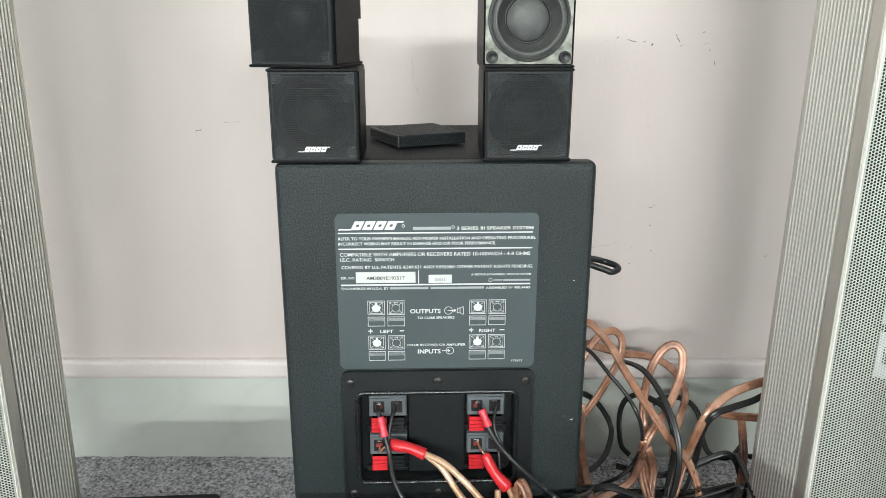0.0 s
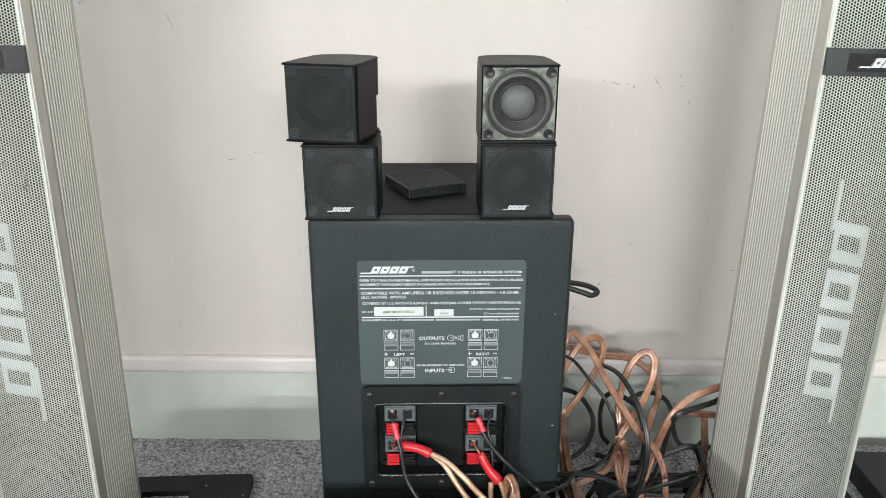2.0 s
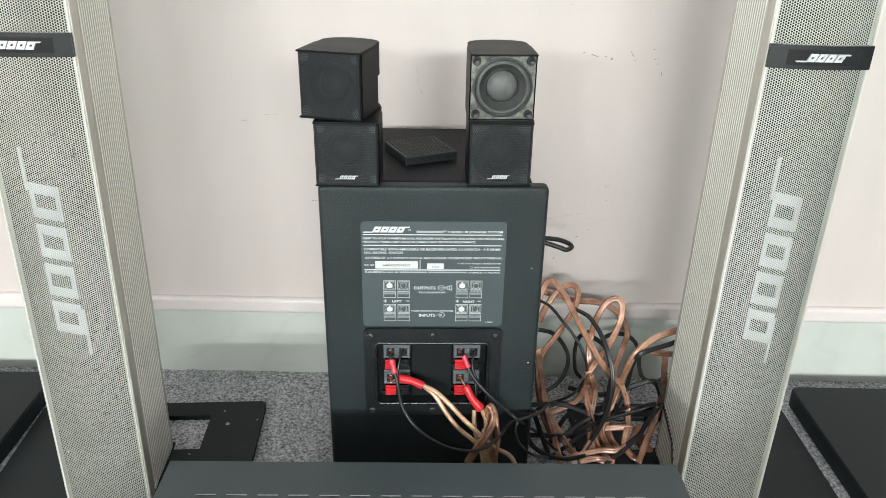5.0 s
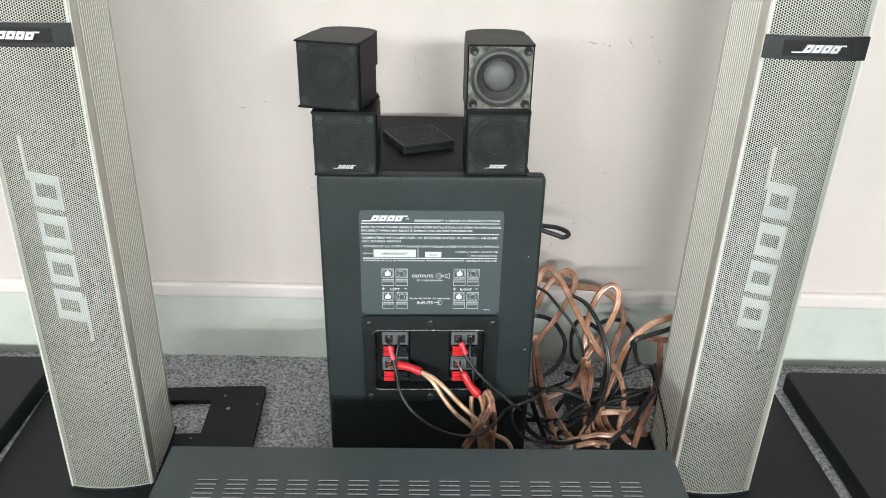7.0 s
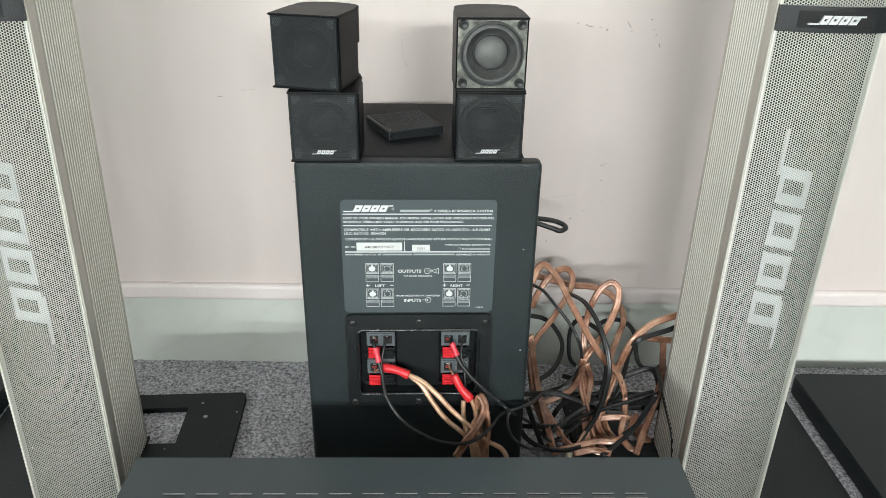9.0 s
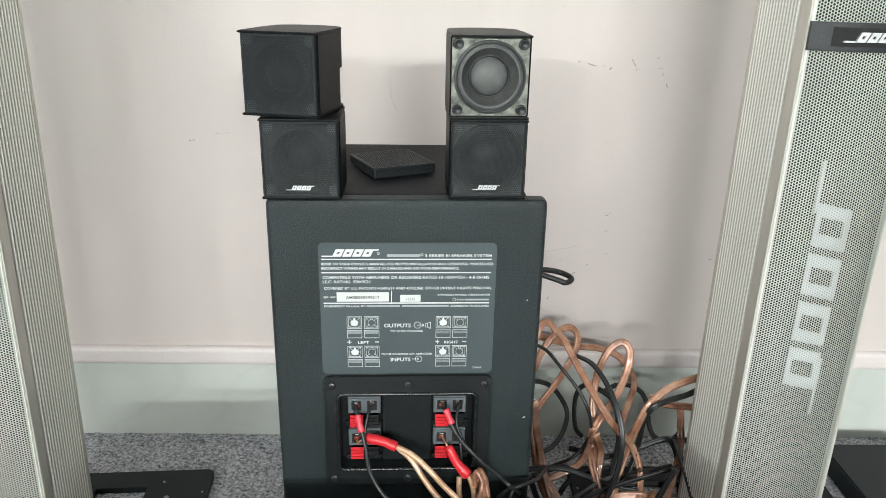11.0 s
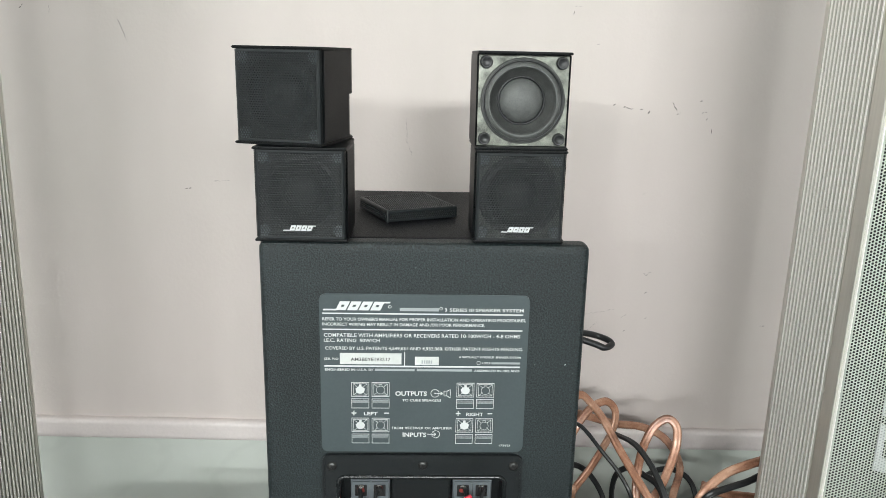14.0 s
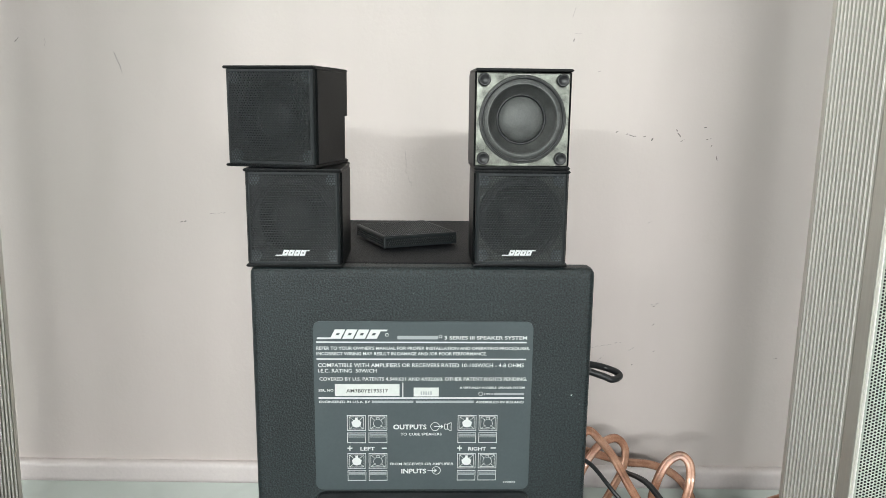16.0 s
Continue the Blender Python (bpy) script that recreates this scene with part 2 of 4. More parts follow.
def rounded(x0, x1, y0, y1, r, n=5):
    pts = []
    for cx, cy, a in ((x1 - r, y1 - r, 0), (x0 + r, y1 - r, 90), (x0 + r, y0 + r, 180), (x1 - r, y0 + r, 270)):
        for i in range(n + 1):
            t = radians(a + 90 * i / n)
            pts.append((cx + r * math.cos(t), cy + r * math.sin(t)))
    return pts


def lathe(profile, n=48, bm=None):
    """Turns (radius, y) round the y axis; the open end faces -y."""
    b = bm or bmesh.new()
    rings = []
    for r, y in profile:
        if r < 1e-6:
            rings.append([b.verts.new((0, y, 0))])
        else:
            rings.append([b.verts.new((r * math.cos(2 * math.pi * i / n), y, r * math.sin(2 * math.pi * i / n))) for i in range(n)])
    for p, q in zip(rings, rings[1:]):
        for i in range(n):
            j = (i + 1) % n
            f = [p[i], p[j], q[j], q[i]] if len(p) > 1 and len(q) > 1 else ([p[0], q[j], q[i]] if len(p) == 1 else [p[i], p[j], q[0]])
            b.faces.new(f)
    bmesh.ops.recalc_face_normals(b, faces=list(b.faces))
    return b


def spline(points, steps=8):
    """A Catmull-Rom curve through the points."""
    p = [Vector(q) for q in points]
    p = [2 * p[0] - p[1]] + p + [2 * p[-1] - p[-2]]
    out = []
    for a, b, c, d in zip(p, p[1:], p[2:], p[3:]):
        for i in range(steps):
            t = i / steps
            out.append(0.5 * (2 * b + (c - a) * t + (2 * a - 5 * b + 4 * c - d) * t * t + (3 * b - a - 3 * c + d) * t ** 3))
    return out + [p[-2]]


def tube(points, section, steps=8, side=None, bm=None, twist=0.0):
    """Sweeps a closed section (a, b) along a smooth curve; a lies along side where given."""
    b = bm or bmesh.new()
    line = spline(points, steps)
    rings, last = [], None
    for i, p in enumerate(line):
        d = (line[min(i + 1, len(line) - 1)] - line[max(i - 1, 0)]).normalized()
        ref = Vector(side) if side is not None and last is None else (last if last is not None else Vector((0, 1, 0)))
        u = ref - d * ref.dot(d)
        if u.length < 1e-4:
            u = d.orthogonal()
        u.normalize()
        last = u
        w = d.cross(u)
        t = twist * i / len(line)
        ring = []
        for s, k in section:
            s, k = s * math.cos(t) - k * math.sin(t), s * math.sin(t) + k * math.cos(t)
            ring.append(b.verts.new(p + u * s + w * k))
        rings.append(ring)
    n = len(section)
    for p, q in zip(rings, rings[1:]):
        for i in range(n):
            b.faces.new((p[i], p[(i + 1) % n], q[(i + 1) % n], q[i]))
    b.faces.new(rings[0][::-1])
    b.faces.new(rings[-1])
    bmesh.ops.recalc_face_normals(b, faces=list(b.faces))
    return b


def circle(r, n=10):
    return [(r * math.cos(2 * math.pi * i / n), r * math.sin(2 * math.pi * i / n)) for i in range(n)]


def twin(r, n=7):
    """The section of a two-core flat cable: two rounds side by side."""
    out = []
    for s in (1, -1):
        for i in range(n):
            t = radians(-140 + 280 * i / (n - 1))
            out.append((s * (r * 0.92 + r * math.cos(t)), s * r * math.sin(t)))
    return out


def slant(x0, x1, z0, z1, lean, y0, y1, bm=None):
    """A leaning flat block in the xz plane."""
    h = (z1 - z0) * lean
    return prism([(x0, z0), (x1, z0), (x1 + h, z1), (x0 + h, z1)], y0, y1, bm, axis="y")


# ---- the room ----
WALL_Y = 0.275


def room():
    x0, x1, y0, y1, z1, th = -4.5, 4.6, -9.0, WALL_Y, 2.75, 0.15
    w = tagged(part("wall_north", box(x0 - th, x1 + th, y1, y1 + th, 0, z1), M["wall"]), "pale pinkish painted wall with scuff marks behind the speakers", "wall", kind="structure")
    tagged(part("wall_south", box(x0 - th, x1 + th, y0 - th, y0, 0, z1), M["room"]), "plain painted wall behind the camera", "wall", kind="structure")
    # unseen side walls, toned only to steer the bounced light
    tagged(part("wall_east", box(x1, x1 + th, y0, y1, 0, z1), M["low_bounce"]), "unseen right side wall, darkened to cut the bounced light", "wall", kind="structure")
    tagged(part("wall_west", box(x0 - th, x0, y0, y1, 0, z1), M["pale"]), "unseen left side wall, kept pale to bounce light", "wall", kind="structure")
    tagged(part("ceiling", box(x0 - th, x1 + th, y0 - th, y1 + th, z1, z1 + 0.1), M["plaster"]), "plain white painted ceiling above the room", "ceiling", kind="structure")
    # floor: a coarse sheet with a finely tufted stretch before the wall
    bm = bmesh.new()
    nx, ny, ax, bx, ay, by = 420, 160, -0.75, 0.75, -0.28, WALL_Y
    grid = []
    for j in range(ny + 1):
        row = []
        for i in range(nx + 1):
            p = Vector((ax + (bx - ax) * i / nx, ay + (by - ay) * j / ny, 0))
            h = 0.0022 * noise.noise(p * 260) + 0.0012 * noise.noise(p * 90) - 0.0012
            row.append(bm.verts.new((p.x, p.y, h if 0 < i < nx and 0 < j < ny else -0.001)))
        grid.append(row)
    for j in range(ny):
        for i in range(nx):
            bm.faces.new((grid[j][i], grid[j][i + 1], grid[j + 1][i + 1], grid[j + 1][i]))
    for a, b, c, d in ((x0, ax, y0, y1), (bx, x1, y0, y1), (ax, bx, y0, ay)):
        bm.faces.new([bm.verts.new(v) for v in ((a, c, -0.001), (b, c, -0.001), (b, d, -0.001), (a, d, -0.001))])
    tagged(part("floor", bm, M["carpet"], smooth=True), "grey mottled loop-pile carpet on the floor", "carpet", kind="structure")
    # tiled skirting, one tile after another, with a painted bead above
    sk = thing("baseboard", "pale green marbled tile skirting along the wall", "skirting", kind="structure")
    edges = [x0, -3.6, -2.7, -1.8, -0.9, 0.0, 0.9, 1.8, 2.7, 3.6, x1]
    for a, b in zip(edges, edges[1:]):
        part("tile", box(a + 0.0006, b - 0.0006, WALL_Y - 0.006, WALL_Y + 0.001, -0.004, 0.1035, 0.0012), M["tile"], sk)
    tagged(part("trim", box(x0, x1, WALL_Y - 0.0085, WALL_Y + 0.0065, 0.0970, 0.1205, 0.0070, 5), M["bead"], smooth=True), "pale pink painted bead above the tile skirting", "trim", kind="structure")
    # scuffs on the wall
    rnd = random.Random(4)
    dark = [(-0.2976, 0.524, 0.02, 1.9), (0.176, 0.4635, 0.006, 0.4), (0.19, 0.461, 0.012, -0.25), (0.203, 0.4595, 0.006, 0.2), (0.211, 0.458, 0.005, 0.9), (0.236, 0.4625, 0.01, -0.9),
            (0.24, 0.457, 0.006, 0.3), (0.2616, 0.4698, 0.006, 0.2), (0.268, 0.452, 0.004, 1.2), (0.2737, 0.4404, 0.007, -1.1), (0.265, 0.458, 0.005, 0.1), (0.222, 0.2925, 0.004, 0.3),
            (0.2228, 0.2729, 0.004, 0.5), (0.132, 0.549, 0.004, 1.5), (-0.3921, 0.5438, 0.005, 0.8), (-0.245, 0.372, 0.003, 0.2), (-0.163, 0.266, 0.003, 0), (0.2265, 0.2451, 0.004, 0.3),
            (0.205, 0.2315, 0.006, 0.55), (0.1897, 0.22, 0.006, 0.6), (0.1608, 0.1887, 0.008, 0.8), (0.3476, 0.2388, 0.004, 0.1)]
    faint = [(-0.21, 0.381, 0.016, 0.12), (0.2242, 0.2946, 0.007, 0.1), (0.2016, 0.247, 0.009, 0.5), (0.1316, 0.575, 0.01, 1.2), (0.1362, 0.5546, 0.008, 0.1), (-0.3657, 0.5415, 0.008, 1.5),
             (0.155, 0.52, 0.003, 0.2), (0.17, 0.235, 0.016, 0.75), (0.171, 0.25, 0.042, 0.2), (0.2132, 0.3773, 0.004, 0.4), (-0.0257, 0.436, 0.02, 1.65), (-0.0232, 0.418, 0.018, -1.2)]
    for marks, mat in ((dark, M["scuff"]), (faint, M["paste"])):
        bm = bmesh.new()
        for x, z, s, a in marks:
            for q in range(max(2, int(s / 0.0022))):
                f = (q + rnd.random()) * 0.0022 - s / 2
                cx, cz = x + f * math.cos(a) + rnd.uniform(-0.0006, 0.0006), z + f * math.sin(a) + rnd.uniform(-0.0006, 0.0006)
                r = rnd.uniform(0.0004, 0.0011)
                ring = [bm.verts.new((cx + r * (1.6 * math.cos(t) * math.cos(a) - 0.5 * math.sin(t) * math.sin(a)) * rnd.uniform(0.7, 1.2), WALL_Y - 0.0004, cz + r * (1.6 * math.cos(t) * math.sin(a) + 0.5 * math.sin(t) * math.cos(a)) * rnd.uniform(0.7, 1.2))) for t in [2 * math.pi * i / 7 for i in range(7)]]
                bm.faces.new(ring)
        part("scuff_mark", bm, mat, w)
    # ceiling tubes behind the camera
    for x, y, z, watts, length in TUBES:
        fx = thing("tube_light", "white batten fitting with a glowing tube under the ceiling", "ceiling light", pose(x, y, z), group="ceiling tubes")
        part("body", box(-length / 2, length / 2, 0.0, 0.05, 0.02, z1 - z, 0.004), M["plaster"], fx)
        lamp = new("tube_lamp", bpy.data.lights.new("tube_lamp", "AREA"))
        lamp.data.shape, lamp.data.size, lamp.data.size_y, lamp.data.energy = "RECTANGLE", length, 0.10, watts
        lamp.data.color = (0.95, 1.0, 0.98)
        lamp.matrix_basis = look((x, y + 0.01, z), (0.0, 0.2, 0.3))


room()


# ---- bass module ----
def ring_plate(outer, inner, y0, y1, inner_y1=None, back=False, shrink=1.0, centre=(0, 0)):
    """A flat frame in the xz plane between two outlines of equal length, y0 front, y1 back; the inner wall may run deeper."""
    b = bmesh.new()
    n = len(outer)
    fo, fi = [b.verts.new((x, y0, z)) for x, z in outer], [b.verts.new((x, y0, z)) for x, z in inner]
    bo = [b.verts.new((x, y1, z)) for x, z in outer]
    yi = y1 if inner_y1 is None else inner_y1
    bi = [b.verts.new((centre[0] + (x - centre[0]) * shrink, yi, centre[1] + (z - centre[1]) * shrink)) for x, z in inner]
    for i in range(n):
        j = (i + 1) % n
        b.faces.new((fo[i], fo[j], fi[j], fi[i]))
        b.faces.new((fo[j], fo[i], bo[i], bo[j]))
        b.faces.new((fi[i], fi[j], bi[j], bi[i]))
    if back:
        b.faces.new(bi)
    bmesh.ops.recalc_face_normals(b, faces=list(b.faces))
    return b


def writing(text, x0, x1, z, height, material, parent, y=-0.0009, bold=0.012, name="print_line"):
    """A line of raised print from x0 to x1 on the baseline z, in capitals of that height."""
    cu = bpy.data.curves.new("tmp", "FONT")
    cu.body, cu.size, cu.offset, cu.resolution_u = text, 1.0, bold * 0.55 + 0.006, 3
    ob = bpy.data.objects.new("tmp", cu)
    scene.collection.objects.link(ob)
    bpy.context.view_layer.update()
    me = bpy.data.meshes.new_from_object(ob.evaluated_get(bpy.context.evaluated_depsgraph_get()))
    bpy.data.objects.remove(ob)
    bpy.data.curves.remove(cu)
    co = np.empty(len(me.vertices) * 3)
    me.vertices.foreach_get("co", co)
    co = co.reshape(-1, 3)
    lo, hi = co[:, 0].min(), co[:, 0].max()
    out = np.stack([x0 + (co[:, 0] - lo) * (x1 - x0) / (hi - lo), np.full(len(co), y), z + co[:, 1] * height / 0.73], 1)
    me.vertices.foreach_set("co", out.ravel())
    me.materials.clear()
    me.materials.append(material)
    me.update()
    o = new(name, me)
    o.parent = parent
    return o


def bars(rects, material, parent, name, y0=-0.0009, y1=-0.0004):
    bm = bmesh.new()
    for x0, x1, z0, z1 in rects:
        prism([(x0, z0), (x1, z0), (x1, z1), (x0, z1)], y0, y1, bm, axis="y")
    return part(name, bm, material, parent)


def hoop(cx, cz, r, w, bm, n=20):
    """A flat printed circle outline."""
    a = [bm.verts.new((cx + r * math.cos(2 * math.pi * i / n), -0.0009, cz + r * math.sin(2 * math.pi * i / n))) for i in range(n)]
    c = [bm.verts.new((cx + (r - w) * math.cos(2 * math.pi * i / n), -0.0009, cz + (r - w) * math.sin(2 * math.pi * i / n))) for i in range(n)]
    for i in range(n):
        bm.faces.new((a[i], a[(i + 1) % n], c[(i + 1) % n], c[i]))
    return bm


def stroke(x0, z0, x1, z1, w, bm, y=-0.0009):
    d = Vector((x1 - x0, z1 - z0)).normalized() * w / 2
    bm.faces.new([bm.verts.new((x, y, z)) for x, z in ((x0 - d.y, z0 + d.x), (x1 - d.y, z1 + d.x), (x1 + d.y, z1 - d.x), (x0 + d.y, z0 - d.x))])
    return bm


def logo_shape(x0, x1, z0, z1, y0, y1, lean=0.35):
    """A plain mark: four leaning hollow blocks between a foot bar and a head bar."""
    bm = bmesh.new()
    w, h = x1 - x0, z1 - z0
    za, zb = z0 + h * 0.04, z1
    for i in range(4):
        a = x0 + w * (0.19 + 0.172 * i)
        c = a + w * 0.150
        m, f = (zb - za) * 0.36, w * 0.052
        slant(a, c, za, za + m, lean, y0, y1, bm)
        slant(a + (zb - za - m) * lean, c + (zb - za - m) * lean, zb - m, zb, lean, y0, y1, bm)
        slant(a + m * lean, a + f + m * lean, za + m, zb - m, lean, y0, y1, bm)
        slant(c - f + m * lean, c + m * lean, za + m, zb - m, lean, y0, y1, bm)
    slant(x0, x0 + w * 0.20, z0, z0 + h * 0.16, lean, y0, y1, bm)
    slant(x0 + w * 0.82, x1, z1 - h * 0.16, z1, lean, y0 - 0.0001, y1, bm)
    return bm


MH, MW, MD = 0.3885, 0.108, 0.20
RX, RZ0, RZ1 = 0.0575, 0.1475, 0.2207


def spring_terminal(parent, x0, z1):
    """A pair of push terminals: grey block with two square ports, a red and a black lever below."""
    t = part("terminal_block", box(x0, x0 + 0.0276, 0.0035, 0.0135, z1 - 0.0165, z1, 0.0006, 1), M["clip"], parent)
    for i, (cx, lever) in enumerate(((x0 + 0.0072, M["red"]), (x0 + 0.0204, M["panel"]))):
        part("port_rim", ring_plate(rounded(cx - 0.0062, cx + 0.0062, z1 - 0.0152, z1 - 0.0014, 0.0006, 1), rounded(cx - 0.0042, cx + 0.0042, z1 - 0.0130, z1 - 0.0036, 0.0004, 1), 0.0025, 0.0036), M["clip"], t)
        part("port", box(cx - 0.0043, cx + 0.0043, 0.0030, 0.0034, z1 - 0.0131, z1 - 0.0035), M["slot"], t)
        part("contact", box(cx - 0.0022, cx + 0.0022, 0.0016, 0.0030, z1 - 0.0066, z1 - 0.0040, 0.0005, 1), M["chrome"], t)
        part("socket", box(cx - 0.0025, cx + 0.0025, 0.0022, 0.0032, z1 - 0.0098, z1 - 0.0066, 0.0005, 1), M["socket_red"] if i == 0 else M["slot"], t)
        bm = bmesh.new()
        a = cx - 0.0056
        for k in range(4):
            z0 = z1 - 0.0172 - k * 0.0029
            box(a, a + 0.0112, 0.0005 + 0.0012 * (k == 0), 0.012, z0 - 0.0026, z0, 0.0004, 1, bm)
        box(a + 0.0004, a + 0.0108, 0.0022, 0.012, z1 - 0.0284, z1 - 0.0172, 0, 1, bm)
        part("lever", bm, lever, t, "red push lever" if i == 0 else "black push lever")
    return t


def screw(parent, x, z, y=-0.0028, r=0.0036, material=None):
    bm = lathe([(0.0, y - 0.0014), (r * 0.6, y - 0.0013), (r * 0.92, y - 0.0006), (r, y + 0.0004)], 20)
    for v in bm.verts:
        v.co.x += x
        v.co.z += z
    s = part("screw", bm, material or M["screw"], parent, smooth=True)
    bm = bmesh.new()
    for a in (0.5, 0.5 + math.pi / 2):
        c, d = math.cos(a) * r * 0.55, math.sin(a) * r * 0.55
        stroke(x - c, z - d, x + c, z + d, r * 0.28, bm, y - 0.00145)
    part("cross_slot", bm, M["slot"], s)
    # sunk ring round the head
    bm = hoop(x, z, r * 1.35, r * 0.3, bmesh.new())
    for v in bm.verts:
        v.co.y = y + 0.00025
    part("seat_ring", bm, M["slot"], s)


def bass_module():
    m = thing("bass_module", "tall black vinyl-covered bass speaker box, rear panel with wiring showing", "speaker", pose(0, 0, 0, 0, 0, 1.9))
    b = box(-MW, MW, 0, 0.017, 0.0, MH, 0.0055, 4)
    front = max((f for f in b.faces if f.normal.y < -0.99), key=lambda f: f.calc_area())
    outer = sorted(front.verts, key=lambda v: math.atan2(v.co.z - MH / 2, v.co.x))
    bmesh.ops.delete(b, geom=[front], context="FACES_ONLY")
    inner = [(-RX - 0.002, RZ0 - 0.002), (RX + 0.002, RZ0 - 0.002), (RX + 0.002, RZ1 + 0.002), (-RX - 0.002, RZ1 + 0.002)]
    iv = [b.verts.new((x, outer[0].co.y, z)) for x, z in inner]
    dv = [b.verts.new((x, 0.0145, z)) for x, z in inner]
    for i in range(4):
        j = (i + 1) % 4
        b.faces.new((outer[i], outer[j], iv[j], iv[i]))
        b.faces.new((iv[i], iv[j], dv[j], dv[i]))
    b.faces.new(dv)
    bmesh.ops.recalc_face_normals(b, faces=list(b.faces))
    part("rear_board", b, M["vinyl"], m, "vinyl-covered rear board with rounded edges")
    part("cabinet", box(-MW + 0.0135, MW - 0.0135, 0.0165, MD, 0.0, MH - 0.0004, 0.004, 3), M["vinyl_top"], m)
    # terminal panel
    p = part("terminal_panel", ring_plate(rounded(-0.0684, 0.0696, 0.1315, 0.2374, 0.005), rounded(-RX, RX, RZ0, RZ1, 0.004), -0.0028, 0.001, 0.0135, True, 0.975, (0, 0.1841)), M["panel"], m, "black moulded panel with spring terminals")
    part("panel_lip", ring_plate(rounded(-0.0692, 0.0704, 0.1306, 0.2382, 0.006), rounded(-0.0674, 0.0686, 0.1324, 0.2364, 0.0045), -0.0034, 0.0005), M["panel"], p)
    loop = [(x, -0.0026, z) for x, z in rounded(-RX - 0.0005, RX + 0.0005, RZ0 - 0.0005, RZ1 + 0.0005, 0.005, 6)]
    bm = bmesh.new()
    rings = []
    for i, q in enumerate(loop):
        d = (Vector(loop[(i + 1) % len(loop)]) - Vector(loop[i - 1])).normalized()
        w = d.cross(Vector((0, 1, 0)))
        rings.append([bm.verts.new(Vector(q) + w * a + Vector((0, b, 0))) for a, b in circle(0.0018, 10)])
    for i in range(len(rings)):
        for k in range(10):
            bm.faces.new((rings[i - 1][k], rings[i - 1][(k + 1) % 10], rings[i][(k + 1) % 10], rings[i][k]))
    bmesh.ops.recalc_face_normals(bm, faces=list(bm.faces))
    part("recess_rim", bm, M["gloss"], p, "rounded glossy recess edge", smooth=True)
    part("centre_web", box(-0.0212, 0.0207, 0.0055, 0.0134, 0.1505, 0.2185, 0.0015), M["panel"], p)
    for sx in (-1, 1):
        for k in range(2):
            part("step", box(-0.053 if sx < 0 else 0.019, -0.0218 if sx < 0 else 0.053, 0.009, 0.0134, 0.1875 - k * 0.034 - 0.004, 0.1875 - k * 0.034, 0.0006, 1), M["panel"], p)
    for x0 in (-0.0500, 0.0223):
        for z1 in (0.2155, 0.1836):
            spring_terminal(p, x0, z1)
    for x, z in ((-0.0622, 0.2294), (0.0007, 0.2302), (0.0639, 0.2297), (-0.0624, 0.1383), (0.0008, 0.1382), (0.0639, 0.1383)):
        screw(p, x, z)
    for x, z, r in ((0.0995, 0.196, 0.0012), (0.096, 0.305, 0.0006)):
        part("paint_chip", prism([(x - r, z - 0.3 * r), (x + 0.4 * r, z - 0.5 * r), (x + r, z + 0.6 * r), (x - 0.2 * r, z + 0.2 * r)], -0.0003, 0.0001, axis="y"), M["ink"], m, "tiny pale paint chip")
    # printed label
    lab = part("label_plate", prism(rounded(-0.0693, 0.0699, 0.2396, 0.3541, 0.0045), -0.0006, 0.0002, axis="y"), M["label"], m, "charcoal specification label with white print")

    def X(u):
        return 0.0003 + (u - 491) / 908 * 0.1392

    def Z(v):
        return 0.3541 - (v - 40) / 695 * 0.1145
    ink = M["ink"]
    part("mark", logo_shape(X(52), X(340), Z(110), Z(72), -0.0009, -0.0004, 0.5), ink, lab)
    bars([(X(383), X(552), Z(110), Z(97))], M["inkgrey"], lab, "print_bar")
    for u, v in ((340, 92), (561, 98)):
        part("registered_mark", hoop(X(u), Z(v), 0.0011, 0.0003, bmesh.new()), ink, lab)
    for text, u0, u1, v, h, bold in (
        ("3 SERIES III SPEAKER SYSTEM", 577, 920, 110, 14, 0.02),
        ("REFER TO YOUR OWNER'S MANUAL FOR PROPER INSTALLATION AND OPERATING PROCEDURES.", 50, 932, 152, 13, 0.022),
        ("INCORRECT WIRING MAY RESULT IN DAMAGE AND /OR POOR PERFORMANCE.", 50, 753, 174, 13, 0.022),
        ("COMPATIBLE WITH AMPLIFIERS OR RECEIVERS RATED 10-100W/CH - 4-8 OHMS", 55, 910, 222, 16, 0.008),
        ("I.E.C. RATING  50W/CH", 55, 297, 244, 15, 0.008),
        ("COVERED BY U.S. PATENTS 4,549,631 AND 4,932,060. OTHER PATENT RIGHTS PENDING.", 60, 925, 277, 14, 0.008),
        ("SER. NO", 55, 117, 322, 10, 0.012),
        ("A VIRTUALLY INVISIBLE  SPEAKER SYSTEM", 644, 916, 310, 9, 0.02),
        ("1993", 748, 782, 336, 9, 0.012),
        ("ENGINEERED IN U.S.A. BY", 57, 270, 369, 10, 0.02),
        ("ASSEMBLED IN IRELAND", 712, 914, 370, 10, 0.02),
        ("OUTPUTS", 366, 506, 478, 20, 0.03),
        ("TO CUBE SPEAKERS", 397, 570, 504, 11, 0.012),
        ("LEFT", 227, 288, 567, 15, 0.03),
        ("RIGHT", 684, 760, 568, 15, 0.03),
        ("FROM RECEIVER OR AMPLIFIER", 352, 622, 630, 11, 0.012),
        ("INPUTS", 400, 506, 665, 20, 0.03),
        ("172823", 838, 888, 708, 9, 0.012),
    ):
        writing(text, X(u0), X(u1), Z(v), h * 0.1143 / 695, ink, lab, bold=bold)
    bars([(X(788), X(914), Z(336), Z(328)), (X(276), X(450), Z(369), Z(360)), (X(460), X(703), Z(369), Z(360))], M["inkgrey"], lab, "print_bar")
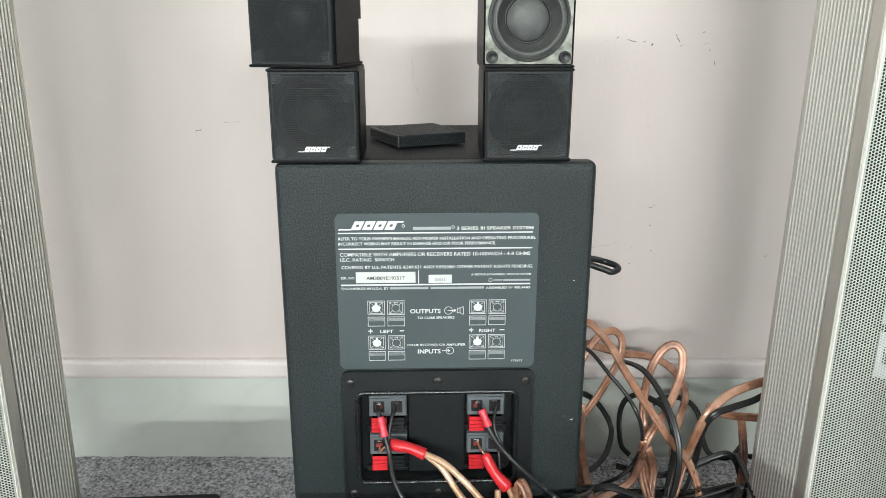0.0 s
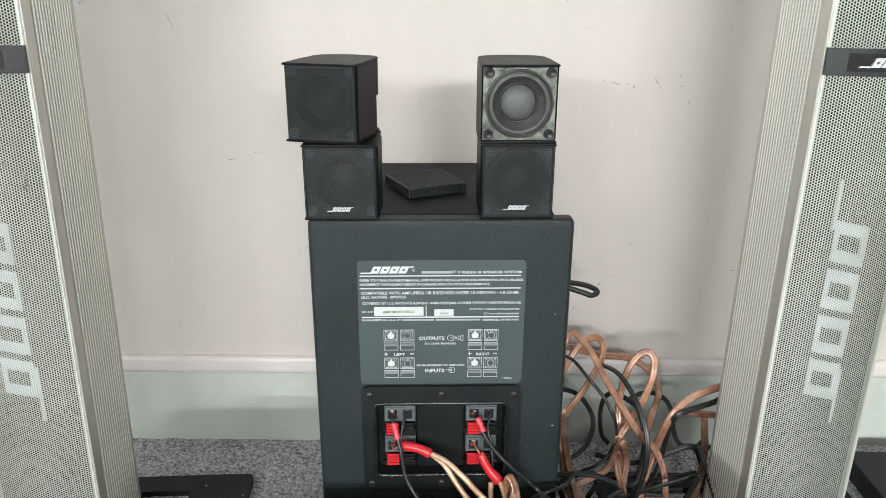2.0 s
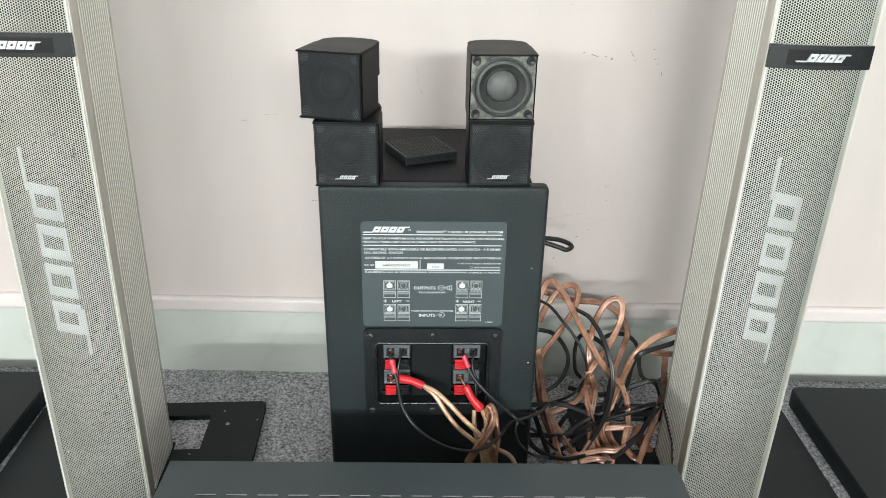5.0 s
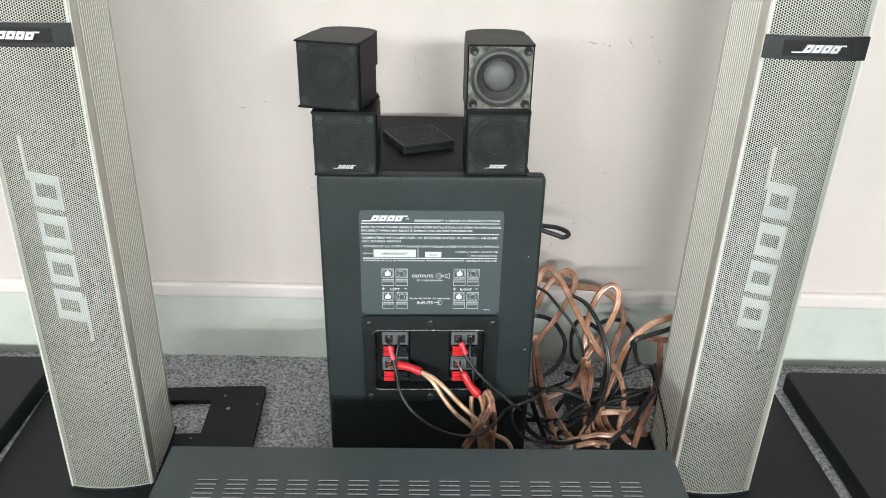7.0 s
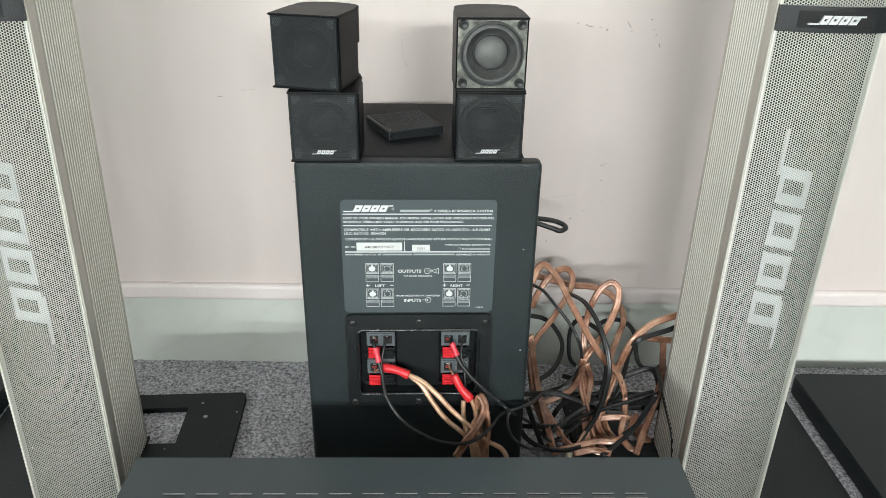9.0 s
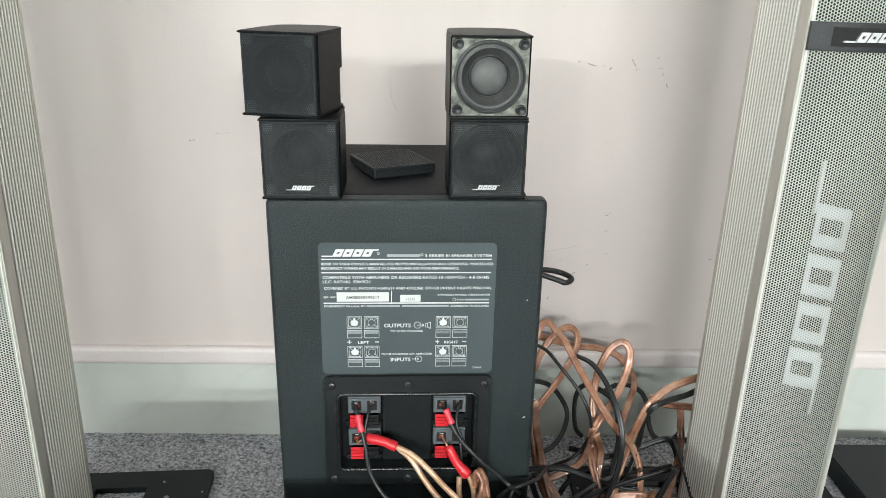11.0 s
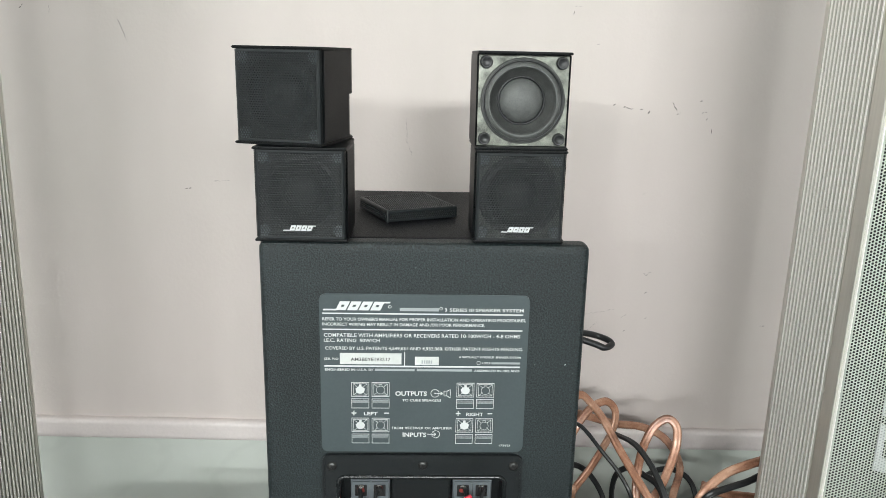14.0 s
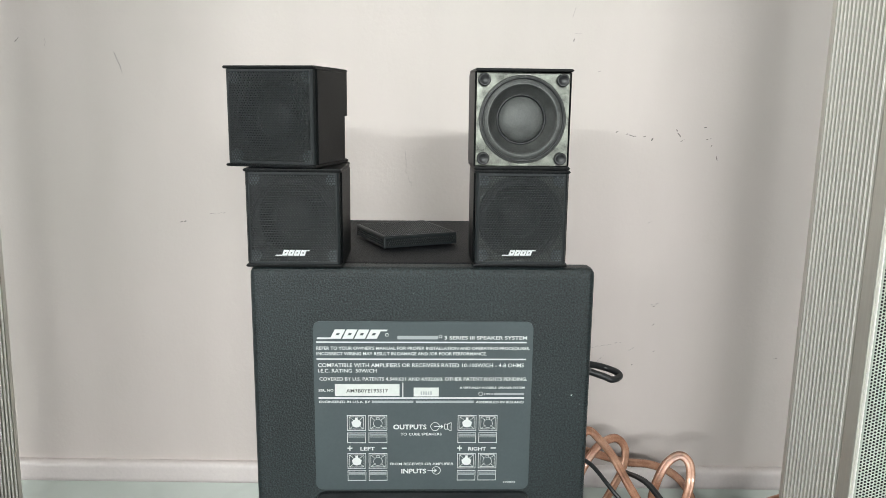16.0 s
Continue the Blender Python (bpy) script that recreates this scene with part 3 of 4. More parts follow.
    bars([(X(50), X(918), Z(125), Z(120)), (X(50), X(918), Z(193), Z(188)), (X(55), X(915), Z(352), Z(346)), (X(404), X(408), Z(345), Z(286))], ink, lab, "rule_line")
    part("copyright_ring", hoop(X(732), Z(331), 0.0014, 0.00025, bmesh.new()), ink, lab)
    bars([(X(123), X(392), Z(340), Z(292))], M["sticker"], lab, "serial_sticker", -0.0009, -0.0003)
    writing("AM3B0YE193517", X(170), X(344), Z(325), 15 * 0.1143 / 695, M["inkblack"], lab, y=-0.0011, bold=0.015)
    bars([(X(451), X(556), Z(342), Z(306))], M["sticker"], lab, "date_sticker", -0.0009, -0.0003)
    bars([(X(480 + 10 * i), X(487 + 10 * i), Z(335), Z(321)) for i in range(5)], M["inkgrey"], lab, "print_bar", -0.0010, -0.0005)
    # terminal drawings
    for u in (172, 262, 638, 727):
        for v in (420, 580):
            for nm, a, c, e, g, wl in (("terminal_outline", 0, 78, 64, 0, 0.0003), ("port_outline", 8, 70, 58, 6, 0.0002), ("lever_outline", 0, 78, 116, 73, 0.0003)):
                xa, xb, za, zb = X(u + a), X(u + c), Z(v + e), Z(v + g)
                part(nm, ring_plate([(xa, za), (xb, za), (xb, zb), (xa, zb)], [(xa + wl, za + wl), (xb - wl, za + wl), (xb - wl, zb - wl), (xa + wl, zb - wl)], -0.0009, -0.0004), ink, lab)
            bars([(X(u + 4), X(u + 74), Z(v + 92 - 5 * k), Z(v + 90 - 5 * k)) for k in range(3)], M["inkgrey"], lab, "lever_hatching")
            bm = bmesh.new()
            for a, c, e, g in ((8, 58, 28, 42), (70, 58, 50, 42), (8, 6, 26, 20), (70, 6, 52, 20)):
                stroke(X(u + a), Z(v + c), X(u + e), Z(v + g), 0.0003, bm)
            cx, cz = X(u + 39), Z(v + 34)
            if u in (172, 638):
                bm.faces.new([bm.verts.new((cx + 0.0030 * math.cos(t), -0.0009, cz + 0.0028 * math.sin(t))) for t in [2 * math.pi * i / 16 for i in range(16)]])
                stroke(cx, cz, cx, cz + 0.0041, 0.0017, bm, -0.00094)
                for dx in (-0.0032, 0.0032):
                    stroke(cx, cz + 0.0008, cx + dx, cz + 0.0008, 0.0008, bm, -0.00092)
            else:
                hoop(cx, cz, 0.0030, 0.00025, bm)
                for dx in (-0.0009, 0.0009):
                    stroke(cx + dx, cz + 0.0027, cx + dx, cz + 0.0041, 0.00025, bm)
                stroke(cx - 0.0009, cz + 0.0041, cx + 0.0009, cz + 0.0041, 0.00025, bm)
            part("terminal_pictogram", bm, ink, lab)
    for u in (172, 637):
        bars([(X(u), X(u + 21), Z(560), Z(556)), (X(u + 8.5), X(u + 12.5), Z(568), Z(548))], ink, lab, "plus_sign", -0.0010)
    for u in (317, 780):
        bars([(X(u), X(u + 21), Z(560), Z(556))], ink, lab, "minus_sign", -0.0010)
    bm = hoop(X(542), Z(467), 0.0030, 0.0004, bmesh.new())
    stroke(X(538), Z(467), X(572), Z(467), 0.0005, bm, -0.00095)
    stroke(X(566), Z(460), X(576), Z(467), 0.0005, bm, -0.00095)
    stroke(X(566), Z(474), X(576), Z(467), 0.0005, bm, -0.00095)
    for a, c, e, g in ((582, 457, 582, 478), (582, 457, 595, 457), (582, 478, 595, 478), (595, 457, 595, 478), (595, 457, 610, 450), (595, 478, 610, 486), (610, 450, 610, 486)):
        stroke(X(a), Z(c), X(e), Z(g), 0.0004, bm)
    part("output_pictogram", bm, ink, lab)
    bm = hoop(X(549), Z(653), 0.0029, 0.0004, bmesh.new())
    stroke(X(512), Z(653), X(548), Z(653), 0.0005, bm, -0.00095)
    stroke(X(540), Z(646), X(550), Z(653), 0.0005, bm, -0.00095)
    stroke(X(540), Z(660), X(550), Z(653), 0.0005, bm, -0.00095)
    part("input_pictogram", bm, ink, lab)
    return m


bass_module()


# ---- cube speakers ----
CUBE = 0.0605


def hex_sheet(name, x0, x1, z0, z1, pitch=0.00172, radius=0.00066, thick=0.0007):
    """A flat perforated sheet in the xz plane, facing -y: six-sided cells, each with a real hole, and a plain rim."""
    if name in bpy.data.meshes:
        return bpy.data.meshes[name]
    row = pitch * math.sqrt(3) / 2
    nx, nz = int((x1 - x0) / pitch) - 1, int((z1 - z0) / row) - 1
    ox, oz = (x0 + x1 - (nx - 0.5) * pitch) / 2, (z0 + z1 - (nz - 1) * row) / 2
    cx, k = np.meshgrid(np.arange(nx), np.arange(nz))
    centres = np.stack([ox + (cx + 0.5 * (k % 2)).ravel() * pitch, (oz + k * row).ravel()], 1)
    a = np.radians(30 + 60 * np.arange(6))
    ring = np.stack([np.cos(a), np.sin(a)], 1)
    outer, inner = centres[:, None, :] + ring * pitch / math.sqrt(3), centres[:, None, :] + ring * radius

    def flat(p, y):
        return np.stack([p[..., 0], np.full(p.shape[:-1], y), p[..., 1]], -1)
    v = np.concatenate([flat(outer, 0.0), flat(inner, 0.00008), flat(inner, thick)], 1)
    i = np.arange(6)
    j = (i + 1) % 6
    cell = np.concatenate([np.stack([i, j, j + 6, i + 6], 1), np.stack([i + 6, j + 6, j + 12, i + 12], 1)])
    faces = (cell[None] + 18 * np.arange(len(centres))[:, None, None]).reshape(-1, 4).tolist()
    verts = v.reshape(-1, 3).tolist()
    ax, bx, az, bz = ox - pitch * 0.35, ox + (nx - 0.65) * pitch + pitch * 0.5, oz - row * 0.45, oz + (nz - 0.55) * row
    for p, q, e, f in ((x0, ax, z0, z1), (bx, x1, z0, z1), (ax, bx, z0, az), (ax, bx, bz, z1)):
        n = len(verts)
        verts += [(p, 0.0001, e), (q, 0.0001, e), (q, 0.0001, f), (p, 0.0001, f)]
        faces.append([n, n + 1, n + 2, n + 3])
    me = bpy.data.meshes.new(name)
    me.from_pydata(verts, [], faces)
    me.materials.append(M["cube_grille"])
    me.update()
    return me


def top_outline(s=1.0, back=0.0745):
    w, r = 0.0295 * s, 0.0282 * s
    pts = [(-w, -0.0008), (w, -0.0008), (w, 0.043), (r, 0.045), (r, 0.057)]
    for i in range(1, 16):
        t = math.pi * i / 16
        pts.append((r * math.cos(t), 0.057 + (back - 0.057) * math.sin(t)))
    return pts + [(-r, 0.057), (-r, 0.045), (-w, 0.043)]


def cube_speaker(at, label, grille=True, mark=True, bright=True, flipped=False):
    c = thing("cube_speaker", label, "speaker", at, group="small cube speakers")
    h = CUBE
    bm = bmesh.new()
    for x0, x1 in ((-0.0295, -0.0284), (0.0284, 0.0295)):
        box(x0, x1, 0.004, 0.046, 0.0018, h - 0.0018, 0.0006, 1, bm)
    box(-0.0284, 0.0284, 0.022, 0.046, 0.0018, h - 0.0018, 0, 1, bm)
    part("body", bm, M["cube"], c)
    bm = prism([(x, max(y, 0.024)) for x, y in top_outline(0.985, 0.0735)], 0.0018, 0.030)
    arc = [(0.0262 * math.cos(math.pi * i / 18), 0.056 + 0.0190 * math.sin(math.pi * i / 18)) for i in range(19)]
    prism(arc + [(-0.0262, 0.04), (0.0262, 0.04)], 0.0302, h - 0.002, bm)
    if flipped:
        bmesh.ops.scale(bm, vec=(1, 1, -1), verts=list(bm.verts))
        bmesh.ops.translate(bm, vec=(0, 0, h), verts=list(bm.verts))
        bmesh.ops.reverse_faces(bm, faces=list(bm.faces))
    part("rear_pivot", bm, M["cube"], c)
    for z0, z1, nm in ((h - 0.0018, h, "top_plate"), (0.0, 0.0018, "bottom_plate")):
        bm = prism(top_outline(1.0), z0, z1)
        bmesh.ops.bevel(bm, geom=[e for e in bm.edges if abs(e.verts[0].co.z - e.verts[1].co.z) < 1e-6], offset=0.0005, segments=2, affect="EDGES")
        part(nm, bm, M["cube"], c)
    # driver; behind a grille its parts are coloured darker for the shade there
    zc = h / 2
    ring = [radians(7.5 * i) for i in range(48)]
    sq = [(0.0283 * math.cos(a) / max(abs(math.cos(a)), abs(math.sin(a))), zc + 0.0280 * math.sin(a) / max(abs(math.cos(a)), abs(math.sin(a)))) for a in ring]
    ci = [(0.0262 * math.cos(a), zc + 0.0262 * math.sin(a)) for a in ring]
    f = part("driver_frame", ring_plate(sq, ci, 0.0045, 0.007), (M["frame_shaded"] if grille else M["frame"]) if bright else M["panel"], c, "scuffed silvery metal driver frame" if bright else "black driver frame")
    def turned(nm, prof, mat, lab=""):
        b = lathe(prof, 48)
        for v in b.verts:
            v.co.z += zc
        return part(nm, b, mat, c, lab, smooth=True)
    turned("surround", [(0.0268, 0.0046), (0.0262, 0.0030), (0.0248, 0.0030), (0.0244, 0.0044), (0.0236, 0.0038), (0.0226, 0.0030), (0.0214, 0.0034), (0.0206, 0.0050), (0.0203, 0.0056)], M["panel"] if grille else M["surround"], "black foam surround")
    turned("cone", [(0.0204, 0.0054), (0.0190, 0.0070), (0.0168, 0.0098), (0.0146, 0.0118), (0.0138, 0.0122)], M["panel"] if grille else M["cone"])
    turned("dust_cap", [(0.0140, 0.0122), (0.0134, 0.0108), (0.0110, 0.0082), (0.0075, 0.0064), (0.0035, 0.0056), (0.0, 0.0054)], M["panel"] if grille else M["cap"], "domed dust cap, blackened for the shade behind the grille" if grille else "grey domed dust cap")
    if not grille:
        turned("cap_rim", [(0.0158, 0.0112), (0.0152, 0.0102), (0.0144, 0.0103), (0.0139, 0.0114)], M["black"], "black glued rim round the dust cap")
        turned("surround_groove", [(0.0258, 0.0034), (0.0254, 0.0026), (0.0246, 0.0026), (0.0242, 0.0036)], M["black"])
        turned("surround_rim", [(0.0222, 0.0036), (0.0217, 0.0027), (0.0212, 0.0029), (0.0209, 0.0040)], M["cap"])
    for sx in (-1, 1):
        for sz in (-1, 1):
            b = lathe([(0.0040, 0.0046), (0.0038, 0.0020), (0.0032, 0.0014), (0.0026, 0.0022), (0.0, 0.0024)], 18)
            for v in b.verts:
                v.co.x += sx * 0.0238
                v.co.z += zc + sz * 0.0236
            part("corner_boss", b, M["clip"] if grille else M["black"], c, smooth=True)
    if grille:
        g = new("grille", hex_sheet("cube_face_sheet", -0.0268, 0.0268, 0.002, h - 0.002))
        g.parent = c
        tagged(g, label="black perforated steel grille")
        for sx in (-1, 1):
            prof = [(0.0285 * sx, 0.0075), (0.0285 * sx, 0.0022), (0.0280 * sx, 0.0008), (0.0268 * sx, 0.0)]
            bm = bmesh.new()
            lo, hi = [bm.verts.new((x, y, 0.002)) for x, y in prof], [bm.verts.new((x, y, h - 0.002)) for x, y in prof]
            for i in range(3):
                bm.faces.new((lo[i], lo[i + 1], hi[i + 1], hi[i])[::sx])
            part("folded_edge", bm, M["cube_grille"], g)
        if mark:
            part("mark", logo_shape(-0.0115, 0.0095, 0.0072, 0.0108, -0.0007, 0.0002, 0.4), M["silver"], g, "small silver mark")
    return c


TOP = MH + 0.0005
cube_speaker(pose(-0.0795, -0.0040, TOP, 0, 0, 0.5), "black cube speaker with perforated grille standing on the bass box", True, True, False)
cube_speaker(pose(-0.0935, 0.0020, TOP + CUBE + 0.0003, 0, 0, -13.0), "black cube speaker turned aside on top of another cube", True, False, False, True)
cube_speaker(pose(0.0602, 0.0045, TOP, 0, 0, 2.0), "black cube speaker with perforated grille and bright silver mark", True, True)
cube_speaker(pose(0.0598, 0.0040, TOP + CUBE + 0.0003, 0, 0, 3.2), "black cube speaker without its grille, bare driver showing", False, False)


def loose_grille():
    g = thing("loose_grille", "black perforated speaker grille lying loose on the bass box", "grille", pose(-0.0164, 0.0965, TOP, 0, 0, 25))
    w, d, h = 0.0282, 0.0300, 0.0090
    r = 0.0010
    for name, mesh, at in (
        ("face_sheet", hex_sheet("loose_face_sheet", -w + r, w - r, -d + r, d - r), pose(0, 0, h, -90)),
        ("end_sheet", hex_sheet("loose_end_sheet", -w + r, w - r, 0.0006, h - r), pose(0, -d, 0)),
        ("end_sheet", hex_sheet("loose_end_sheet", -w + r, w - r, 0.0006, h - r), pose(0, d, 0, 0, 0, 180)),
        ("side_sheet", hex_sheet("loose_side_sheet", -d + r, d - r, 0.0006, h - r), pose(-w, 0, 0, 0, 0, -90)),
        ("side_sheet", hex_sheet("loose_side_sheet", -d + r, d - r, 0.0006, h - r), pose(w, 0, 0, 0, 0, 90)),
    ):
        o = new(name, mesh)
        o.parent, o.matrix_basis = g, at
    # folded edges: the rounded rim of a shallow tray without its flat faces
    bm = bmesh.new()
    rings = []
    for a, z in ((0.0, 0.0), (0.0, h - r), (0.3 * r, h - 0.3 * r), (r, h)):
        rings.append([bm.verts.new((x, y, z)) for x, y in rounded(-w + a, w - a, -d + a, d - a, r * 1.01 - min(a, r * 0.9), 4)])
    n = len(rings[0])
    for p, q in zip(rings[1:], rings[2:]):
        for k in range(n):
            bm.faces.new((p[k], p[(k + 1) % n], q[(k + 1) % n], q[k]))
    for k in range(n):
        if k % 5 != 4:
            bm.faces.new((rings[0][k], rings[0][(k + 1) % n], rings[1][(k + 1) % n], rings[1][k]))
    bmesh.ops.recalc_face_normals(bm, faces=list(bm.faces))
    part("folded_edges", bm, M["cube_grille"], g, smooth=True)
    part("felt_lining", box(-w + 0.003, w - 0.003, -d + 0.003, d - 0.003, 0.0, h - 0.004), M["slot"], g)


loose_grille()


# ---- tower speakers ----
TW, TD, THEIGHT = 0.0460, 0.096, 1.02


def bow(x):
    return -0.0062 * (1 - (x / (TW - 0.0020)) ** 2)


def perforated_sheet():
    """The bowed grille: a sheet of six-sided cells, each with a real hole through it, and a plain top."""
    if "grille_sheet" in bpy.data.meshes:
        return bpy.data.meshes["grille_sheet"]
    pitch, radius, thick = 0.00225, 0.00093, 0.0006
    low, high, edge = 0.0075, 0.72, TW - 0.0029
    row = pitch * math.sqrt(3)
    cx, cz = np.meshgrid(np.arange(-12, 13) * row, np.arange(2, 322) * pitch)
    centres = np.concatenate([np.stack([cx.ravel(), cz.ravel()], 1), np.stack([cx.ravel() + row / 2, cz.ravel() + pitch / 2], 1)])
    centres = centres[(abs(centres[:, 0]) < edge - pitch * 0.3) & (centres[:, 1] < high) & (centres[:, 1] > low + pitch * 0.7)]
    a = np.radians(60 * np.arange(6))
    ring = np.stack([np.cos(a), np.sin(a)], 1)
    outer = centres[:, None, :] + ring * pitch / math.sqrt(3)
    inner = centres[:, None, :] + ring * radius
    outer[..., 0] = np.clip(outer[..., 0], -edge, edge)
    inner[..., 0] = np.clip(inner[..., 0], -edge, edge)

    def bowed(p, back):
        return np.stack([p[..., 0], -0.0062 * (1 - (p[..., 0] / (TW - 0.0020)) ** 2) + back, p[..., 1]], -1)
    v = np.concatenate([bowed(outer, 0.0), bowed(inner, 0.00012), bowed(inner * [1, 1], thick)], 1)
    n = len(centres)
    i = np.arange(6)
    j = (i + 1) % 6
    cell = np.concatenate([np.stack([i, j, j + 6, i + 6], 1), np.stack([i + 6, j + 6, j + 12, i + 12], 1)])
    faces = (cell[None] + 18 * np.arange(n)[:, None, None]).reshape(-1, 4)
    verts = v.reshape(-1, 3).tolist()
    faces = faces.tolist()
    xs = [edge * (k / 8 - 1) for k in range(17)]
    # plain border below and plain sheet above the perforation
    for za, zb in ((low, low + pitch * 1.3), (high - pitch * 0.4, THEIGHT)):
        for p, q in zip(xs, xs[1:]):
            k = len(verts)
            verts += [(p, bow(p) + 0.0003, za), (q, bow(q) + 0.0003, za), (q, bow(q) + 0.0003, zb), (p, bow(p) + 0.0003, zb)]
            faces.append([k, k + 1, k + 2, k + 3])
    for s in (-1, 1):
        k = len(verts)
        verts += [(s * edge, 0.0, low), (s * (edge - 0.0018), -0.0002, low), (s * (edge - 0.0018), -0.0002, THEIGHT), (s * edge, 0.0, THEIGHT)]
        faces.append([k, k + 1, k + 2, k + 3])
    me = bpy.data.meshes.new("grille_sheet")
    me.from_pydata(verts, [], faces)
    me.materials.append(M["grille"])
    me.update()
    return me


def tower_speaker(at, label, lean=0.0, scuffed=False, hand=1, plate=(0, 0)):
    t = thing("tower_speaker", label, "speaker", at, group="silver tower speakers")
    z0 = 0.0075
    for s in (-1, 1):
        out = [(TW - 0.0030, 0.0035), (TW - 0.0022, 0.0008), (TW - 0.0004, 0.0006), (TW, 0.0022), (TW, 0.0148)]
        n, ridges = 14, []
        p = (TD - 0.0090 - 0.0150) / n
        for i in range(n):
            y = 0.0150 + p * i
            out += [(TW - 0.0018, y + p * 0.06), (TW - 0.0018, y + p * 0.56), (TW, y + p * 0.62), (TW, y + p * 0.98)]
            ridges.append((y + p * 0.63, y + p * 0.97))
        out += [(TW - 0.0018, TD - 0.0085), (TW - 0.0018, TD - 0.0068), (TW, TD - 0.0064), (TW - 0.0002, TD - 0.0012), (TW - 0.0015, TD), (TW - 0.0050, TD), (TW - 0.0050, 0.0035)]
        side = part("side_shell", prism([(s * x, y) for x, y in out], z0, THEIGHT), M["alu"], t, "ribbed champagne aluminium side")
        for a, b in ridges:
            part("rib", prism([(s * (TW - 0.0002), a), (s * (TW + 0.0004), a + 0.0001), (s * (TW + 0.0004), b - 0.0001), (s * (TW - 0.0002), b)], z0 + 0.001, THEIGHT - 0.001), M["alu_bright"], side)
        if s == hand or scuffed:
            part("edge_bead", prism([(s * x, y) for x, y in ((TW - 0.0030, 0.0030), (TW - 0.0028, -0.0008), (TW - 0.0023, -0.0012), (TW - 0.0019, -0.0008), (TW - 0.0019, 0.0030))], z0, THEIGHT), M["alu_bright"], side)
    xs = [(TW - 0.0029) * (i / 8 - 1) for i in range(17)]
    g = new("grille", perforated_sheet())
    g.parent = t
    tagged(g, label="silver perforated metal grille")
    part("acoustic_cloth", prism([(x * 0.97, bow(x) + 0.0042) for x in xs] + [(TW - 0.0055, 0.0062), (0.0055 - TW, 0.0062)], z0 + 0.001, THEIGHT - 0.001), M["slot"], t, "black cloth behind the grille")
    # plain pale mark on the grille, reading downwards
    bm = bmesh.new()

    def patch(pts):
        fr = [bm.verts.new((x, bow(x) - 0.0005, z)) for x, z in pts]
        bk = [bm.verts.new((x, bow(x) + 0.0008, z)) for x, z in pts]
        bm.faces.new(fr)
        for i in range(len(pts)):
            j = (i + 1) % len(pts)
            bm.faces.new((fr[j], fr[i], bk[i], bk[j]))
    for i in range(4):
        a = 0.392 - i * 0.0408
        for k, (xa, xb) in enumerate(((-0.0150, -0.0106), (-0.0106, -0.0061), (-0.0061, -0.0016), (-0.0016, 0.0029), (0.0029, 0.0074), (0.0074, 0.0118))):
            da, db = 0.21 * (xa + 0.015), 0.21 * (xb + 0.015)
            for e, f in ((0.0, 0.0105), (0.0240, 0.0345)) if k in (1, 2, 3, 4) else ((0.0, 0.0345),):
                patch([(xa, a - da - e), (xb, a - db - e), (xb, a - db - f), (xa, a - da - f)])
    patch([(-0.0178, 0.424), (-0.0150, 0.425), (-0.0150, 0.384), (-0.0178, 0.383)])
    patch([(0.0118, 0.258), (0.0146, 0.259), (0.0146, 0.207), (0.0118, 0.206)])
    bmesh.ops.recalc_face_normals(bm, faces=list(bm.faces))
    part("printed_mark", bm, M["grille_logo"], g, "pale printed mark")
    if scuffed:
        rnd = random.Random(9)
        for cx, cz, sx, sz, n in ((0.0303, 0.4240, 0.0012, 0.0060, 22), (0.0300, 0.4160, 0.0022, 0.0022, 12), (0.0328, 0.4080, 0.0010, 0.0022, 8), (0.0045, 0.4400, 0.0040, 0.0018, 12), (-0.0018, 0.4275, 0.0020, 0.0016, 7), (0.0150, 0.4365, 0.0030, 0.0016, 8)):
            bm = bmesh.new()
            for k in range(n):
                x, z, r = cx + rnd.uniform(-sx, sx), cz + rnd.uniform(-sz, sz), rnd.uniform(0.0004, 0.0009)
                bm.faces.new([bm.verts.new((x + r * rnd.uniform(0.6, 1.2) * math.cos(q), bow(x) - 0.0004 - 0.00001 * k, z + r * rnd.uniform(0.6, 1.6) * math.sin(q))) for q in [2 * math.pi * i / 6 for i in range(6)]])
            part("scuff_mark", bm, M["smudge"], g)
        part("paint_chip", prism([(-0.0322, 0.0812), (-0.0312, 0.0806), (-0.0309, 0.0824), (-0.0319, 0.0832)], bow(-0.0316) - 0.0008, bow(-0.0316), axis="y"), M["ink"], g)
    part("back_panel", box(-TW + 0.005, TW - 0.005, 0.004, TD - 0.002, z0, THEIGHT - 0.002), M["steel"], t)
    part("top_cap", prism(rounded(-TW, TW, -0.006, TD, 0.005), THEIGHT, THEIGHT + 0.006), M["alu"], t)
    # badge strip
    bx = [(TW - 0.0017) * (i / 8 - 1) for i in range(17)]
    b = part("badge_strip", prism([(x, bow(x) - 0.0030) for x in bx] + [(TW - 0.0017, 0.002), (0.0017 - TW, 0.002)], 0.5040, 0.5240), M["panel"], t, "black badge strip across the grille")
    inset = [-0.030 + 0.060 * i / 10 for i in range(11)]
    part("badge_inset", prism([(x, bow(x) - 0.0034) for x in inset] + [(0.030, 0.0), (-0.030, 0.0)], 0.5075, 0.5205), M["slot"], b)
    part("mark", logo_shape(-0.0235, 0.0215, 0.5105, 0.5175, bow(0) - 0.0046, bow(0) - 0.002, 0.5), M["silver"], b, "silver mark")
    # foot
    foot = [(x, bow(x) - 0.0012) for x in bx] + [(TW + 0.0015, 0.0), (TW + 0.0015, TD + 0.004), (-TW - 0.0015, TD + 0.004), (-TW - 0.0015, 0.0)]
